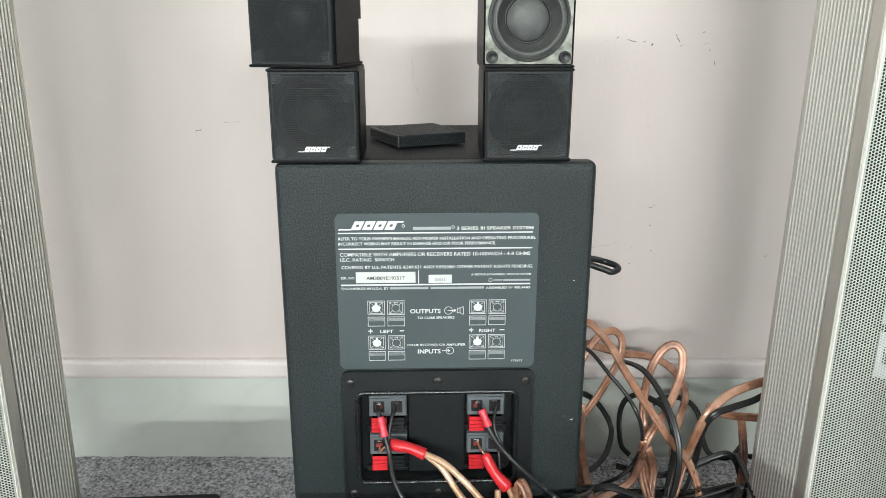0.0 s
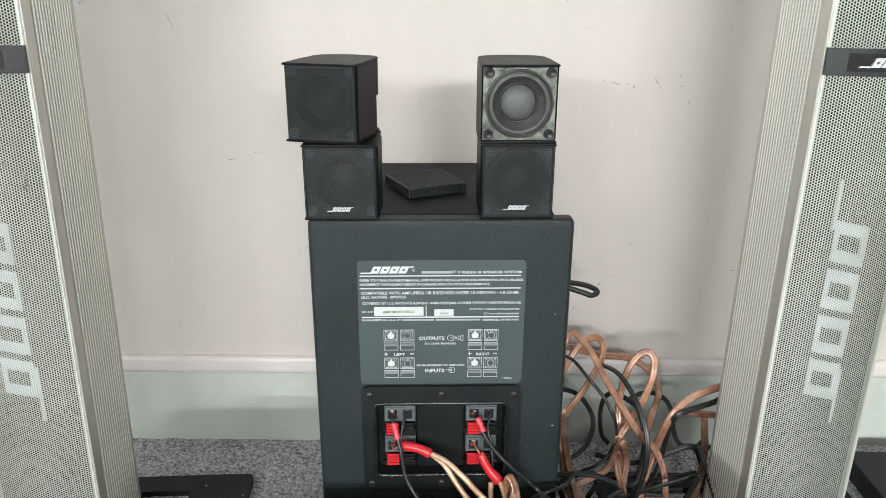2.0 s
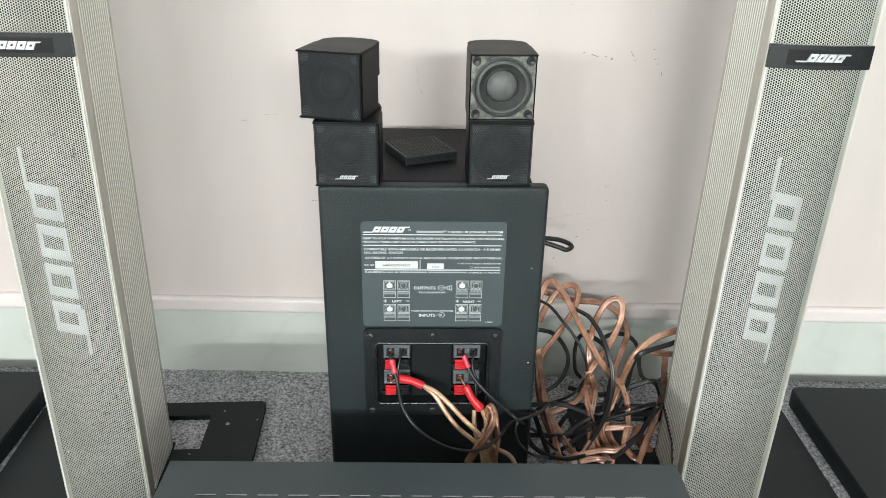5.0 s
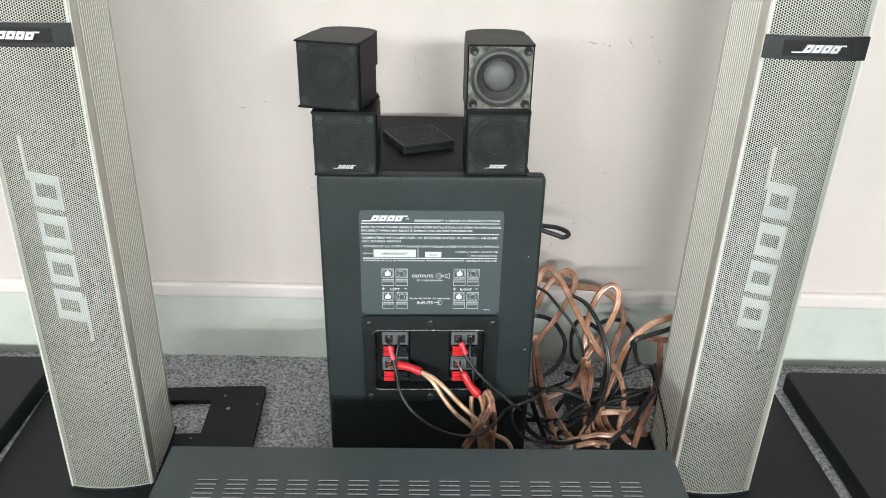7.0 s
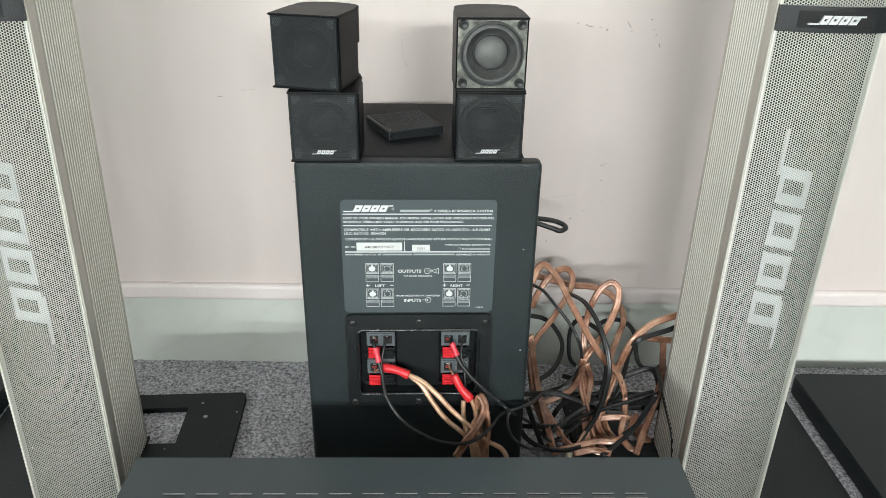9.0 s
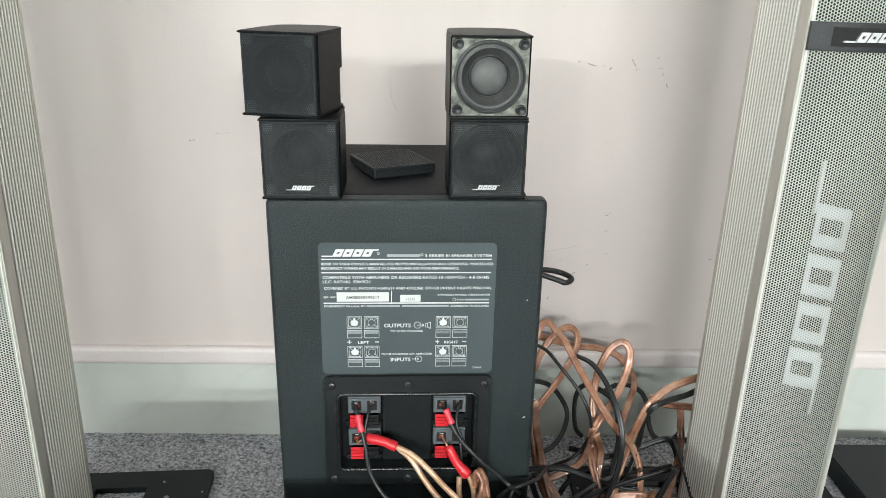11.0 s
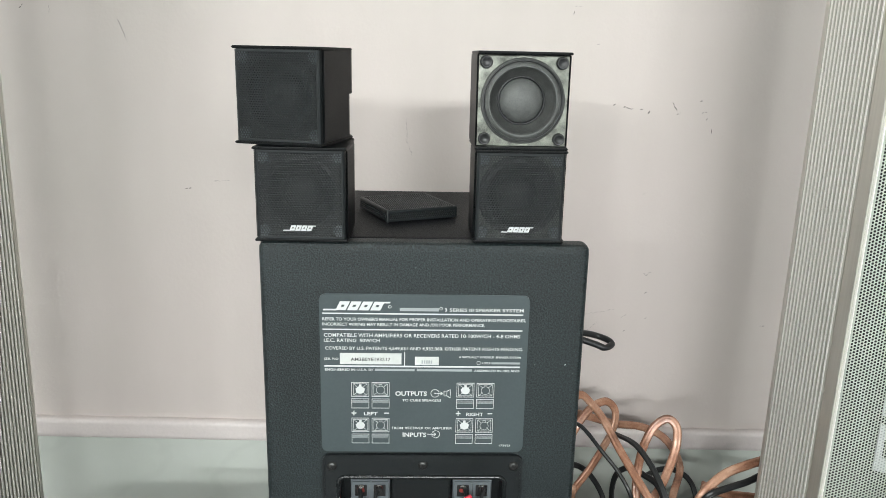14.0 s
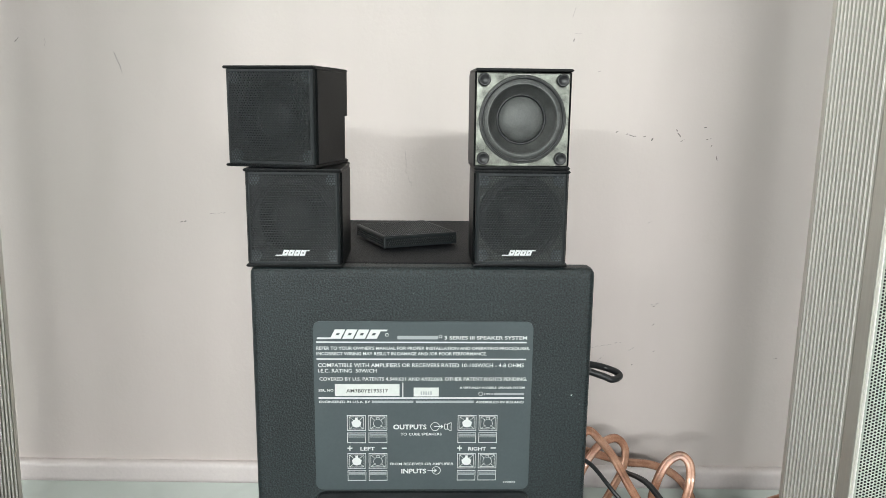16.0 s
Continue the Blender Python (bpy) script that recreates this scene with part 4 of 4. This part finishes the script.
    part("foot_collar", prism(foot, 0.0055, 0.0080), M["steel"], t)
    part("rear_bracket", box(-TW + 0.002, TW - 0.002, TD - 0.004, TD + 0.006, 0.006, 0.062, 0.001, 1), M["steel"], t)
    # base plate with the opening behind the column
    for o in list(t.children):
        if o.name.split(".")[0] not in ("foot_collar", "rear_bracket"):
            o.matrix_basis = Matrix.Rotation(radians(lean), 4, "Y")
    bm = bmesh.new()
    outer = rounded(-0.146, 0.146, -0.150, 0.191, 0.008, 5)
    inner = rounded(min(0.022 * hand, 0.078 * hand), max(0.022 * hand, 0.078 * hand), 0.0945, 0.1625, 0.002, 5)
    fo, fi = [bm.verts.new((x, y, 0.006)) for x, y in outer], [bm.verts.new((x, y, 0.006)) for x, y in inner]
    bo, bi = [bm.verts.new((x, y, -0.0015)) for x, y in outer], [bm.verts.new((x, y, -0.0015)) for x, y in inner]
    n = len(outer)
    for i in range(n):
        j = (i + 1) % n
        bm.faces.new((fo[i], fo[j], fi[j], fi[i]))
        bm.faces.new((fo[j], fo[i], bo[i], bo[j]))
        bm.faces.new((fi[i], fi[j], bi[j], bi[i]))
    bmesh.ops.recalc_face_normals(bm, faces=list(bm.faces))
    bp = part("base_plate", bm, M["steel"], t, "flat black steel base plate with a square opening", at=pose(plate[0], plate[1], 0))
    for x, y, r in ((0.103, 0.143, 0.0028), (0.094, 0.170, 0.0016), (0.140, 0.150, 0.0012), (0.068, 0.085, 0.0012)):
        b = lathe([(0.0, -0.0010), (r * 0.8, -0.0008), (r, 0.0)], 12)
        bmesh.ops.rotate(b, verts=list(b.verts), matrix=Matrix.Rotation(radians(-90), 3, "X"))
        for v in b.verts:
            v.co += Vector((x * hand, y, 0.006))
        part("rivet", b, M["slot_edge"], bp)
    return t


tower_speaker(pose(0.3255, 0.0010, 0, 0, 0, 0.0), "tall silver tower speaker with perforated grille on a black base", 0.4, hand=-1, plate=(0.0035, 0.0040))
tower_speaker(pose(-0.3615, -0.0075, 0, 0, 0, 3.8), "tall silver tower speaker, grille scuffed, on a black base", 0.95, True, plate=(0.0014, -0.0056))


# ---- amplifier ----
def amplifier():
    x0, x1, y1, y0, h = -0.2335, 0.2220, -0.1228, -0.42, 0.17
    a = thing("amplifier", "dark grey steel amplifier with rows of vent slots on top", "amplifier", pose(0, 0, 0, 0, 0, 0.85))
    part("case", box(x0, x1, y0, y1, 0.012, h - 0.0012, 0.0012, 1), M["amp"], a)
    part("front_panel", box(x0 - 0.002, x1 + 0.002, y0 - 0.008, y0 - 0.0005, 0.014, h, 0.002), M["panel"], a)
    for fx in (x0 + 0.04, x1 - 0.04):
        for fy in (y0 + 0.05, y1 - 0.05):
            b = lathe([(0.0, -0.0125), (0.017, -0.0125), (0.019, -0.002), (0.019, 0.0)], 20)
            bmesh.ops.rotate(b, verts=list(b.verts), matrix=Matrix.Rotation(radians(90), 3, "X"))
            for v in b.verts:
                v.co += Vector((fx, fy, 0.0125 if v.co.z < -0.006 else 0.0125))
            part("foot", b, M["black"], a)
    # lid with real slots
    bm = bmesh.new()
    xs, ys = [x0], [y1]
    first, pitch, wide = -0.1990, 0.0261, 0.0172
    for i in range(15):
        xs += [first + i * pitch, first + i * pitch + wide]
    xs.append(x1)
    for j in range(12):
        yy = y1 - 0.0412 - j * 0.0053
        ys += [yy, yy - 0.0022]
    ys.append(y0)
    z, zd = h, h - 0.0010
    g = {}

    def vert(i, j, zz):
        k = (i, j, zz)
        if k not in g:
            g[k] = bm.verts.new((xs[i], ys[j], zz))
        return g[k]
    for i in range(len(xs) - 1):
        for j in range(len(ys) - 1):
            if i % 2 and j % 2:
                top, low = [vert(*q, z) for q in ((i, j), (i + 1, j), (i + 1, j + 1), (i, j + 1))], [vert(*q, zd) for q in ((i, j), (i + 1, j), (i + 1, j + 1), (i, j + 1))]
                for k in range(4):
                    bm.faces.new((top[k], top[(k + 1) % 4], low[(k + 1) % 4], low[k]))
            else:
                bm.faces.new((vert(i, j, z), vert(i, j + 1, z), vert(i + 1, j + 1, z), vert(i + 1, j, z)))
    lid = part("lid", bm, M["amp"], a)
    gap = lip = None
    for i in range(1, len(xs) - 1, 2):
        for j in range(1, len(ys) - 1, 2):
            at = pose((xs[i] + xs[i + 1]) / 2, ys[j], h)
            if gap is None:
                # the slot's shade and the light on its lip are put into colours
                gap = part("vent_slot", box(-wide / 2 - 0.0002, wide / 2 + 0.0002, -0.0022, 0, -0.0011, -0.0008), M["slot"], lid, at=at)
                lip = part("slot_lip", box(-wide / 2, wide / 2, -0.0009, -0.0002, -0.0008, 0.0003, 0.0002, 1), M["slot_edge"], lid, at=at)
                continue
            for o in (gap, lip):
                q = new(o.name.split(".")[0], o.data)
                q.parent, q.matrix_basis = lid, at


amplifier()


# ---- low black stands at both sides ----
def slab(x0, x1, y0, y1, turn, label):
    s = thing("speaker_stand_base", label, "stand base", pose((x0 + x1) / 2, (y0 + y1) / 2, 0, 0, 0, turn), group="black stand bases")
    w, d = (x1 - x0) / 2, (y1 - y0) / 2
    bm = prism(rounded(-w, w, -d, d, 0.012, 6), 0.004, 0.028)
    bmesh.ops.bevel(bm, geom=[e for e in bm.edges if min(v.co.z for v in e.verts) > 0.027], offset=0.0015, segments=2, affect="EDGES")
    part("top_board", bm, M["steel"], s)
    part("underside_pad", prism(rounded(-w + 0.004, w - 0.004, -d + 0.004, d - 0.004, 0.012, 6), -0.0015, 0.004), M["slot"], s)


slab(0.491, 0.90, -0.18, 0.212, 0.0, "flat black board base standing on the carpet")
slab(-0.925, -0.5185, -0.15, 0.213, 1.0, "flat black board base standing on the carpet beside the tower")


# ---- cables ----
COPPER = "copper-coloured two-core speaker wire in clear jacket, lying in a heap"
DARK = "thin black speaker cable tangled behind the bass box"


def cable(kind, pts):
    """T: flat two-core copper wire, S: one copper core, B: black cable, b: thin black core."""
    d = (Vector(pts[1]) - Vector(pts[0])).normalized()
    side = d.cross(Vector((0, 0.85, -0.5)))
    if kind == "T":
        e = thing("speaker_wire", COPPER, "cable", group="copper speaker wires")
        part("jacket", tube(pts, twin(0.0021), 7, side, twist=0.5), M["copper"], e, smooth=True)
    elif kind == "S":
        e = thing("speaker_wire", "single copper core hanging from a terminal of the bass box", "cable", group="copper speaker wires")
        part("core", tube(pts, circle(0.0025, 10), 7), M["core"], e, smooth=True)
    elif kind == "N":
        e = thing("black_cable", "thin glossy black speaker cable plugged into a terminal", "cable", group="black cables")
        part("jacket", tube(pts, circle(0.0018, 10), 7), M["black"], e, smooth=True)
    else:
        e = thing("black_cable", DARK, "cable", group="black cables")
        if kind == "K":
            part("jacket", tube(pts, circle(0.0027, 10), 7), M["black"], e, smooth=True)
        elif kind == "B":
            part("jacket", tube(pts, twin(0.00155), 7, side, twist=0.6), M["black"], e, smooth=True)
        else:
            part("jacket", tube(pts, circle(0.0013, 8), 7), M["black"], e, smooth=True)
    return e


def sleeve(a, b, r0, r1, label, material, bend=(0, 0, 0)):
    """A plastic sleeve round a cable end, a little bent and flared."""
    a, b = Vector(a), Vector(b)
    mid = (a + b) / 2 + Vector(bend)
    line = spline([a, mid, b], 7)
    bm = bmesh.new()
    rings = []
    n = 14
    for i, p in enumerate(line):
        d = (line[min(i + 1, len(line) - 1)] - line[max(i - 1, 0)]).normalized()
        u = d.orthogonal().normalized()
        w = d.cross(u)
        f = i / (len(line) - 1)
        r = r0 + (r1 - r0) * f + 0.00025 * math.sin(9 * f)
        rings.append([bm.verts.new(p + u * r * math.cos(2 * math.pi * k / n) + w * r * math.sin(2 * math.pi * k / n)) for k in range(n)])
    for p, q in zip(rings, rings[1:]):
        for k in range(n):
            bm.faces.new((p[k], p[(k + 1) % n], q[(k + 1) % n], q[k]))
    bm.faces.new(rings[0])
    bm.faces.new(rings[-1])
    bmesh.ops.recalc_face_normals(bm, faces=list(bm.faces))
    return tagged(part("cable_sleeve", bm, material, smooth=True), label, "sleeve", group="red cable sleeves")


sleeve((-0.0345, -0.0075, 0.1815), (-0.0085, -0.0142, 0.1772), 0.0043, 0.0042, "glossy red plastic sleeve on a copper wire end", M["red"], (0.002, -0.001, 0.0016))
sleeve((0.0352, -0.0060, 0.1725), (0.0520, -0.0135, 0.1490), 0.0036, 0.0048, "glossy red plastic sleeve over two copper wires", M["red"], (-0.0012, -0.001, -0.001))
sleeve((-0.0412, -0.0068, 0.2035), (-0.0376, -0.0122, 0.1905), 0.0027, 0.0027, "pinkish red shrink sleeve on a black cable", M["pink"])
sleeve((0.0322, -0.0058, 0.2090), (0.0376, -0.0113, 0.1982), 0.0027, 0.0027, "pinkish red shrink sleeve on a black cable", M["pink"])
for pts in ([(-0.0425, 0.003, 0.1735), (-0.0430, -0.002, 0.1715), (-0.0400, -0.005, 0.1765), (-0.0350, -0.0070, 0.1800)], [(0.0300, 0.003, 0.1775), (0.0318, -0.003, 0.1760), (0.0335, -0.005, 0.1740), (0.0352, -0.0060, 0.1720)]):
    w = thing("bare_wire", "bare copper wire end pushed into a terminal", "wire")
    part("strand", tube(pts, circle(0.0009, 8), 6), M["copper"], w, smooth=True)
peg = thing("cable_peg", "small cream plastic peg lying among the wires", "peg", pose(0.170, 0.060, 0.006))
part("pin", tube([(0, 0, 0.0), (0.001, 0, 0.006), (0.002, 0.002, 0.013)], circle(0.0045, 12), 4), M["cream"], peg, smooth=True)
cable("T", [(0.126, 0.160, 0.173), (0.136, 0.175, 0.196), (0.145, 0.180, 0.201), (0.156, 0.180, 0.191), (0.165, 0.165, 0.182), (0.177, 0.150, 0.162), (0.189, 0.130, 0.145), (0.200, 0.115, 0.130), (0.217, 0.122, 0.105), (0.234, 0.128, 0.085), (0.244, 0.122, 0.061), (0.244, 0.108, 0.039), (0.237, 0.088, 0.026), (0.245, 0.084, 0.012), (0.257, 0.080, 0.004)])
cable("T", [(0.137, 0.200, 0.131), (0.144, 0.200, 0.152), (0.154, 0.205, 0.167), (0.165, 0.210, 0.176), (0.178, 0.215, 0.178), (0.187, 0.215, 0.168), (0.185, 0.210, 0.151), (0.175, 0.205, 0.132), (0.162, 0.200, 0.111), (0.145, 0.190, 0.092), (0.136, 0.170, 0.084), (0.133, 0.140, 0.071), (0.141, 0.136, 0.032), (0.153, 0.132, 0.004)])
cable("T", [(0.141, 0.220, 0.165), (0.165, 0.225, 0.156), (0.193, 0.235, 0.144), (0.220, 0.240, 0.139), (0.243, 0.240, 0.129), (0.257, 0.235, 0.114), (0.263, 0.230, 0.096), (0.254, 0.215, 0.079), (0.241, 0.190, 0.065), (0.230, 0.150, 0.058), (0.218, 0.113, 0.047), (0.211, 0.103, 0.034), (0.219, 0.099, 0.015), (0.231, 0.095, 0.004)])
cable("T", [(0.195, 0.130, 0.103), (0.193, 0.140, 0.124), (0.196, 0.150, 0.145), (0.204, 0.165, 0.159), (0.214, 0.172, 0.174), (0.226, 0.174, 0.181), (0.234, 0.170, 0.175), (0.234, 0.165, 0.159), (0.226, 0.155, 0.141), (0.214, 0.140, 0.128), (0.200, 0.125, 0.120), (0.191, 0.121, 0.105), (0.190, 0.129, 0.080), (0.195, 0.120, 0.058), (0.201, 0.105, 0.037), (0.202, 0.091, 0.027), (0.210, 0.087, 0.012), (0.222, 0.083, 0.004)])
cable("T", [(0.316, 0.135, 0.167), (0.298, 0.130, 0.164), (0.284, 0.127, 0.161), (0.268, 0.125, 0.155), (0.254, 0.120, 0.147), (0.242, 0.115, 0.135), (0.236, 0.120, 0.110), (0.233, 0.130, 0.080), (0.224, 0.120, 0.058), (0.217, 0.109, 0.042), (0.225, 0.105, 0.019), (0.237, 0.101, 0.004)])
cable("T", [(0.256, 0.150, 0.127), (0.276, 0.150, 0.119), (0.301, 0.150, 0.116), (0.318, 0.150, 0.115)])
cable("T", [(0.294, 0.160, 0.114), (0.290, 0.140, 0.098), (0.289, 0.131, 0.080), (0.283, 0.119, 0.052), (0.273, 0.105, 0.034), (0.262, 0.086, 0.024), (0.251, 0.066, 0.014)])
cable("T", [(0.116, 0.053, 0.180), (0.131, 0.118, 0.110), (0.138, 0.125, 0.074), (0.144, 0.113, 0.050), (0.150, 0.099, 0.032), (0.155, 0.072, 0.017)])
cable("T", [(0.141, 0.117, 0.055), (0.150, 0.107, 0.042), (0.160, 0.095, 0.030), (0.169, 0.081, 0.022), (0.179, 0.071, 0.017)])
cable("T", [(0.153, 0.066, 0.014), (0.180, 0.073, 0.018), (0.207, 0.079, 0.021), (0.229, 0.080, 0.021), (0.246, 0.092, 0.027), (0.258, 0.106, 0.037), (0.266, 0.102, 0.016), (0.278, 0.098, 0.004)])
cable("T", [(0.183, 0.072, 0.017), (0.197, 0.090, 0.027), (0.207, 0.102, 0.033), (0.228, 0.105, 0.036), (0.252, 0.104, 0.034), (0.260, 0.100, 0.015), (0.272, 0.096, 0.004)])
cable("T", [(0.195, 0.123, 0.100), (0.203, 0.126, 0.074), (0.200, 0.117, 0.052), (0.196, 0.103, 0.034), (0.197, 0.081, 0.022), (0.205, 0.077, 0.010), (0.217, 0.073, 0.004)])
cable("T", [(0.147, 0.113, 0.050), (0.164, 0.118, 0.055), (0.181, 0.122, 0.064), (0.194, 0.127, 0.085), (0.202, 0.123, 0.038), (0.214, 0.119, 0.004)])
cable("T", [(0.190, 0.119, 0.110), (0.190, 0.127, 0.085), (0.193, 0.122, 0.064), (0.198, 0.113, 0.047), (0.206, 0.109, 0.021), (0.218, 0.105, 0.004)])
cable("T", [(0.179, 0.066, 0.014), (0.203, 0.070, 0.016), (0.222, 0.066, 0.014)])
cable("S", [(-0.010, -0.014, 0.178), (0.005, -0.022, 0.175), (0.019, -0.030, 0.166), (0.033, -0.035, 0.152), (0.050, -0.040, 0.137), (0.067, -0.040, 0.120), (0.087, -0.040, 0.102), (0.095, -0.044, 0.046), (0.107, -0.048, 0.004)])
cable("S", [(-0.007, -0.014, 0.176), (0.004, -0.020, 0.169), (0.015, -0.028, 0.155), (0.028, -0.034, 0.140), (0.045, -0.038, 0.126), (0.059, -0.040, 0.108), (0.067, -0.044, 0.049), (0.079, -0.048, 0.004)])
cable("S", [(0.045, -0.012, 0.146), (0.045, -0.020, 0.136), (0.048, -0.030, 0.123), (0.054, -0.040, 0.108), (0.062, -0.044, 0.049), (0.074, -0.048, 0.004)])
cable("T", [(0.038, -0.050, 0.108), (0.047, -0.045, 0.122), (0.057, -0.040, 0.136), (0.064, -0.030, 0.144), (0.065, -0.025, 0.152), (0.059, -0.020, 0.153), (0.067, -0.024, 0.069), (0.079, -0.028, 0.004)])
cable("T", [(0.056, -0.018, 0.148), (0.064, -0.020, 0.152), (0.067, -0.030, 0.144), (0.069, -0.035, 0.128), (0.067, -0.045, 0.105), (0.075, -0.049, 0.047), (0.087, -0.053, 0.004)])
cable("S", [(0.052, -0.012, 0.150), (0.056, -0.020, 0.143), (0.057, -0.030, 0.137), (0.054, -0.038, 0.130), (0.062, -0.042, 0.058), (0.074, -0.046, 0.004)])
cable("N", [(-0.044, 0.003, 0.208), (-0.042, -0.006, 0.205), (-0.038, -0.012, 0.192), (-0.034, -0.018, 0.179), (-0.030, -0.030, 0.165), (-0.019, -0.040, 0.150), (-0.002, -0.048, 0.138), (0.020, -0.050, 0.127), (0.042, -0.050, 0.124), (0.058, -0.045, 0.126), (0.072, -0.035, 0.133), (0.084, -0.020, 0.137), (0.113, 0.000, 0.134), (0.147, 0.119, 0.060), (0.171, 0.123, 0.069), (0.185, 0.128, 0.082), (0.188, 0.119, 0.110), (0.180, 0.110, 0.139), (0.170, 0.120, 0.156), (0.156, 0.130, 0.171), (0.139, 0.130, 0.192), (0.125, 0.125, 0.203)])
cable("N", [(0.031, 0.003, 0.209), (0.033, -0.006, 0.206), (0.038, -0.012, 0.196), (0.047, -0.016, 0.183), (0.062, -0.020, 0.168), (0.078, -0.020, 0.153), (0.092, -0.020, 0.139), (0.130, 0.098, 0.032), (0.148, 0.082, 0.023), (0.164, 0.072, 0.017)])
cable("b", [(0.045, 0.003, 0.211), (0.042, -0.004, 0.204), (0.042, -0.010, 0.195), (0.049, -0.015, 0.180)])
cable("b", [(-0.031, 0.003, 0.208), (-0.033, -0.004, 0.201), (-0.035, -0.010, 0.190), (-0.035, -0.016, 0.180)])
cable("b", [(0.045, 0.004, 0.176), (0.046, -0.002, 0.170), (0.047, -0.006, 0.153)])
cable("B", [(0.137, 0.210, 0.113), (0.158, 0.220, 0.102), (0.174, 0.225, 0.084), (0.184, 0.220, 0.063), (0.176, 0.200, 0.048), (0.160, 0.180, 0.043), (0.136, 0.150, 0.052)])
cable("B", [(0.209, 0.220, 0.105), (0.197, 0.225, 0.093), (0.193, 0.225, 0.072), (0.193, 0.210, 0.051), (0.200, 0.200, 0.044)])
cable("B", [(0.229, 0.230, 0.088), (0.242, 0.235, 0.092), (0.259, 0.240, 0.090), (0.275, 0.240, 0.081), (0.283, 0.235, 0.067), (0.283, 0.220, 0.050), (0.285, 0.200, 0.045), (0.300, 0.190, 0.047), (0.312, 0.190, 0.062)])
cable("B", [(0.315, 0.130, 0.158), (0.298, 0.125, 0.153), (0.284, 0.120, 0.149), (0.264, 0.115, 0.145), (0.247, 0.110, 0.140), (0.242, 0.117, 0.120), (0.243, 0.129, 0.085), (0.234, 0.121, 0.058), (0.215, 0.109, 0.042), (0.190, 0.100, 0.032), (0.165, 0.083, 0.023), (0.144, 0.071, 0.017), (0.107, -0.030, 0.104), (0.092, -0.035, 0.121), (0.087, -0.030, 0.134), (0.089, -0.025, 0.143)])
cable("B", [(0.202, 0.160, 0.132), (0.212, 0.140, 0.132), (0.215, 0.120, 0.122), (0.221, 0.127, 0.090), (0.217, 0.122, 0.061), (0.208, 0.107, 0.039), (0.195, 0.087, 0.026), (0.180, 0.072, 0.017)])
cable("B", [(0.233, 0.130, 0.072), (0.252, 0.130, 0.082), (0.272, 0.130, 0.089), (0.283, 0.130, 0.077), (0.288, 0.121, 0.055), (0.293, 0.105, 0.034), (0.284, 0.081, 0.021), (0.284, 0.061, 0.013)])
cable("B", [(0.130, 0.115, 0.052), (0.147, 0.118, 0.058), (0.164, 0.120, 0.060), (0.181, 0.117, 0.053), (0.201, 0.113, 0.047), (0.221, 0.109, 0.042), (0.242, 0.108, 0.039)])
cable("B", [(0.130, 0.096, 0.031), (0.149, 0.094, 0.030), (0.170, 0.096, 0.031)])
cable("B", [(0.287, 0.123, 0.061), (0.273, 0.113, 0.044), (0.257, 0.098, 0.031), (0.234, 0.079, 0.021), (0.211, 0.063, 0.013)])
cable("K", [(0.093, 0.120, 0.290), (0.112, 0.120, 0.287), (0.132, 0.125, 0.283), (0.144, 0.130, 0.279), (0.153, 0.125, 0.277), (0.155, 0.120, 0.275), (0.148, 0.115, 0.274), (0.140, 0.115, 0.277), (0.112, 0.115, 0.286), (0.093, 0.115, 0.288)])
cable("B", [(0.156, 0.089, 0.027), (0.184, 0.106, 0.039), (0.212, 0.115, 0.050), (0.246, 0.119, 0.054), (0.280, 0.123, 0.060)])
cable("B", [(0.120, 0.115, 0.061), (0.159, 0.115, 0.062), (0.184, 0.115, 0.054), (0.211, 0.115, 0.043), (0.243, 0.115, 0.042), (0.265, 0.115, 0.043)])
cable("B", [(0.174, 0.096, 0.010), (0.179, 0.100, 0.032), (0.197, 0.100, 0.043), (0.224, 0.100, 0.055), (0.251, 0.100, 0.065), (0.277, 0.100, 0.075)])
cable("B", [(0.118, 0.100, 0.026), (0.142, 0.100, 0.025), (0.171, 0.100, 0.025), (0.192, 0.100, 0.032)])
cable("B", [(0.180, 0.083, 0.010), (0.200, 0.090, 0.034), (0.212, 0.092, 0.073), (0.216, 0.100, 0.112), (0.208, 0.120, 0.145), (0.193, 0.150, 0.165), (0.178, 0.185, 0.160)])
cable("B", [(0.270, 0.085, 0.085), (0.262, 0.085, 0.065), (0.253, 0.085, 0.041), (0.238, 0.085, 0.024)])
cable("B", [(0.221, 0.145, 0.041), (0.239, 0.145, 0.033), (0.259, 0.145, 0.038), (0.276, 0.145, 0.036), (0.310, 0.150, 0.044)])
cable("B", [(0.119, 0.070, 0.086), (0.131, 0.070, 0.051), (0.145, 0.070, 0.014)])
cable("B", [(0.148, 0.105, 0.008), (0.161, 0.122, 0.022), (0.173, 0.125, 0.040), (0.194, 0.125, 0.051), (0.216, 0.125, 0.054)])
cable("B", [(0.174, 0.150, 0.063), (0.212, 0.150, 0.053), (0.234, 0.150, 0.057), (0.255, 0.150, 0.065), (0.276, 0.150, 0.074), (0.315, 0.155, 0.070)])
cable("B", [(0.111, 0.064, 0.055), (0.123, 0.060, 0.039), (0.141, 0.060, 0.027), (0.165, 0.060, 0.023), (0.185, 0.060, 0.029)])
cable("B", [(0.281, 0.129, 0.089), (0.281, 0.102, 0.083), (0.281, 0.068, 0.071), (0.281, 0.044, 0.061), (0.281, 0.030, 0.040), (0.280, 0.005, 0.012), (0.270, -0.040, 0.010)])
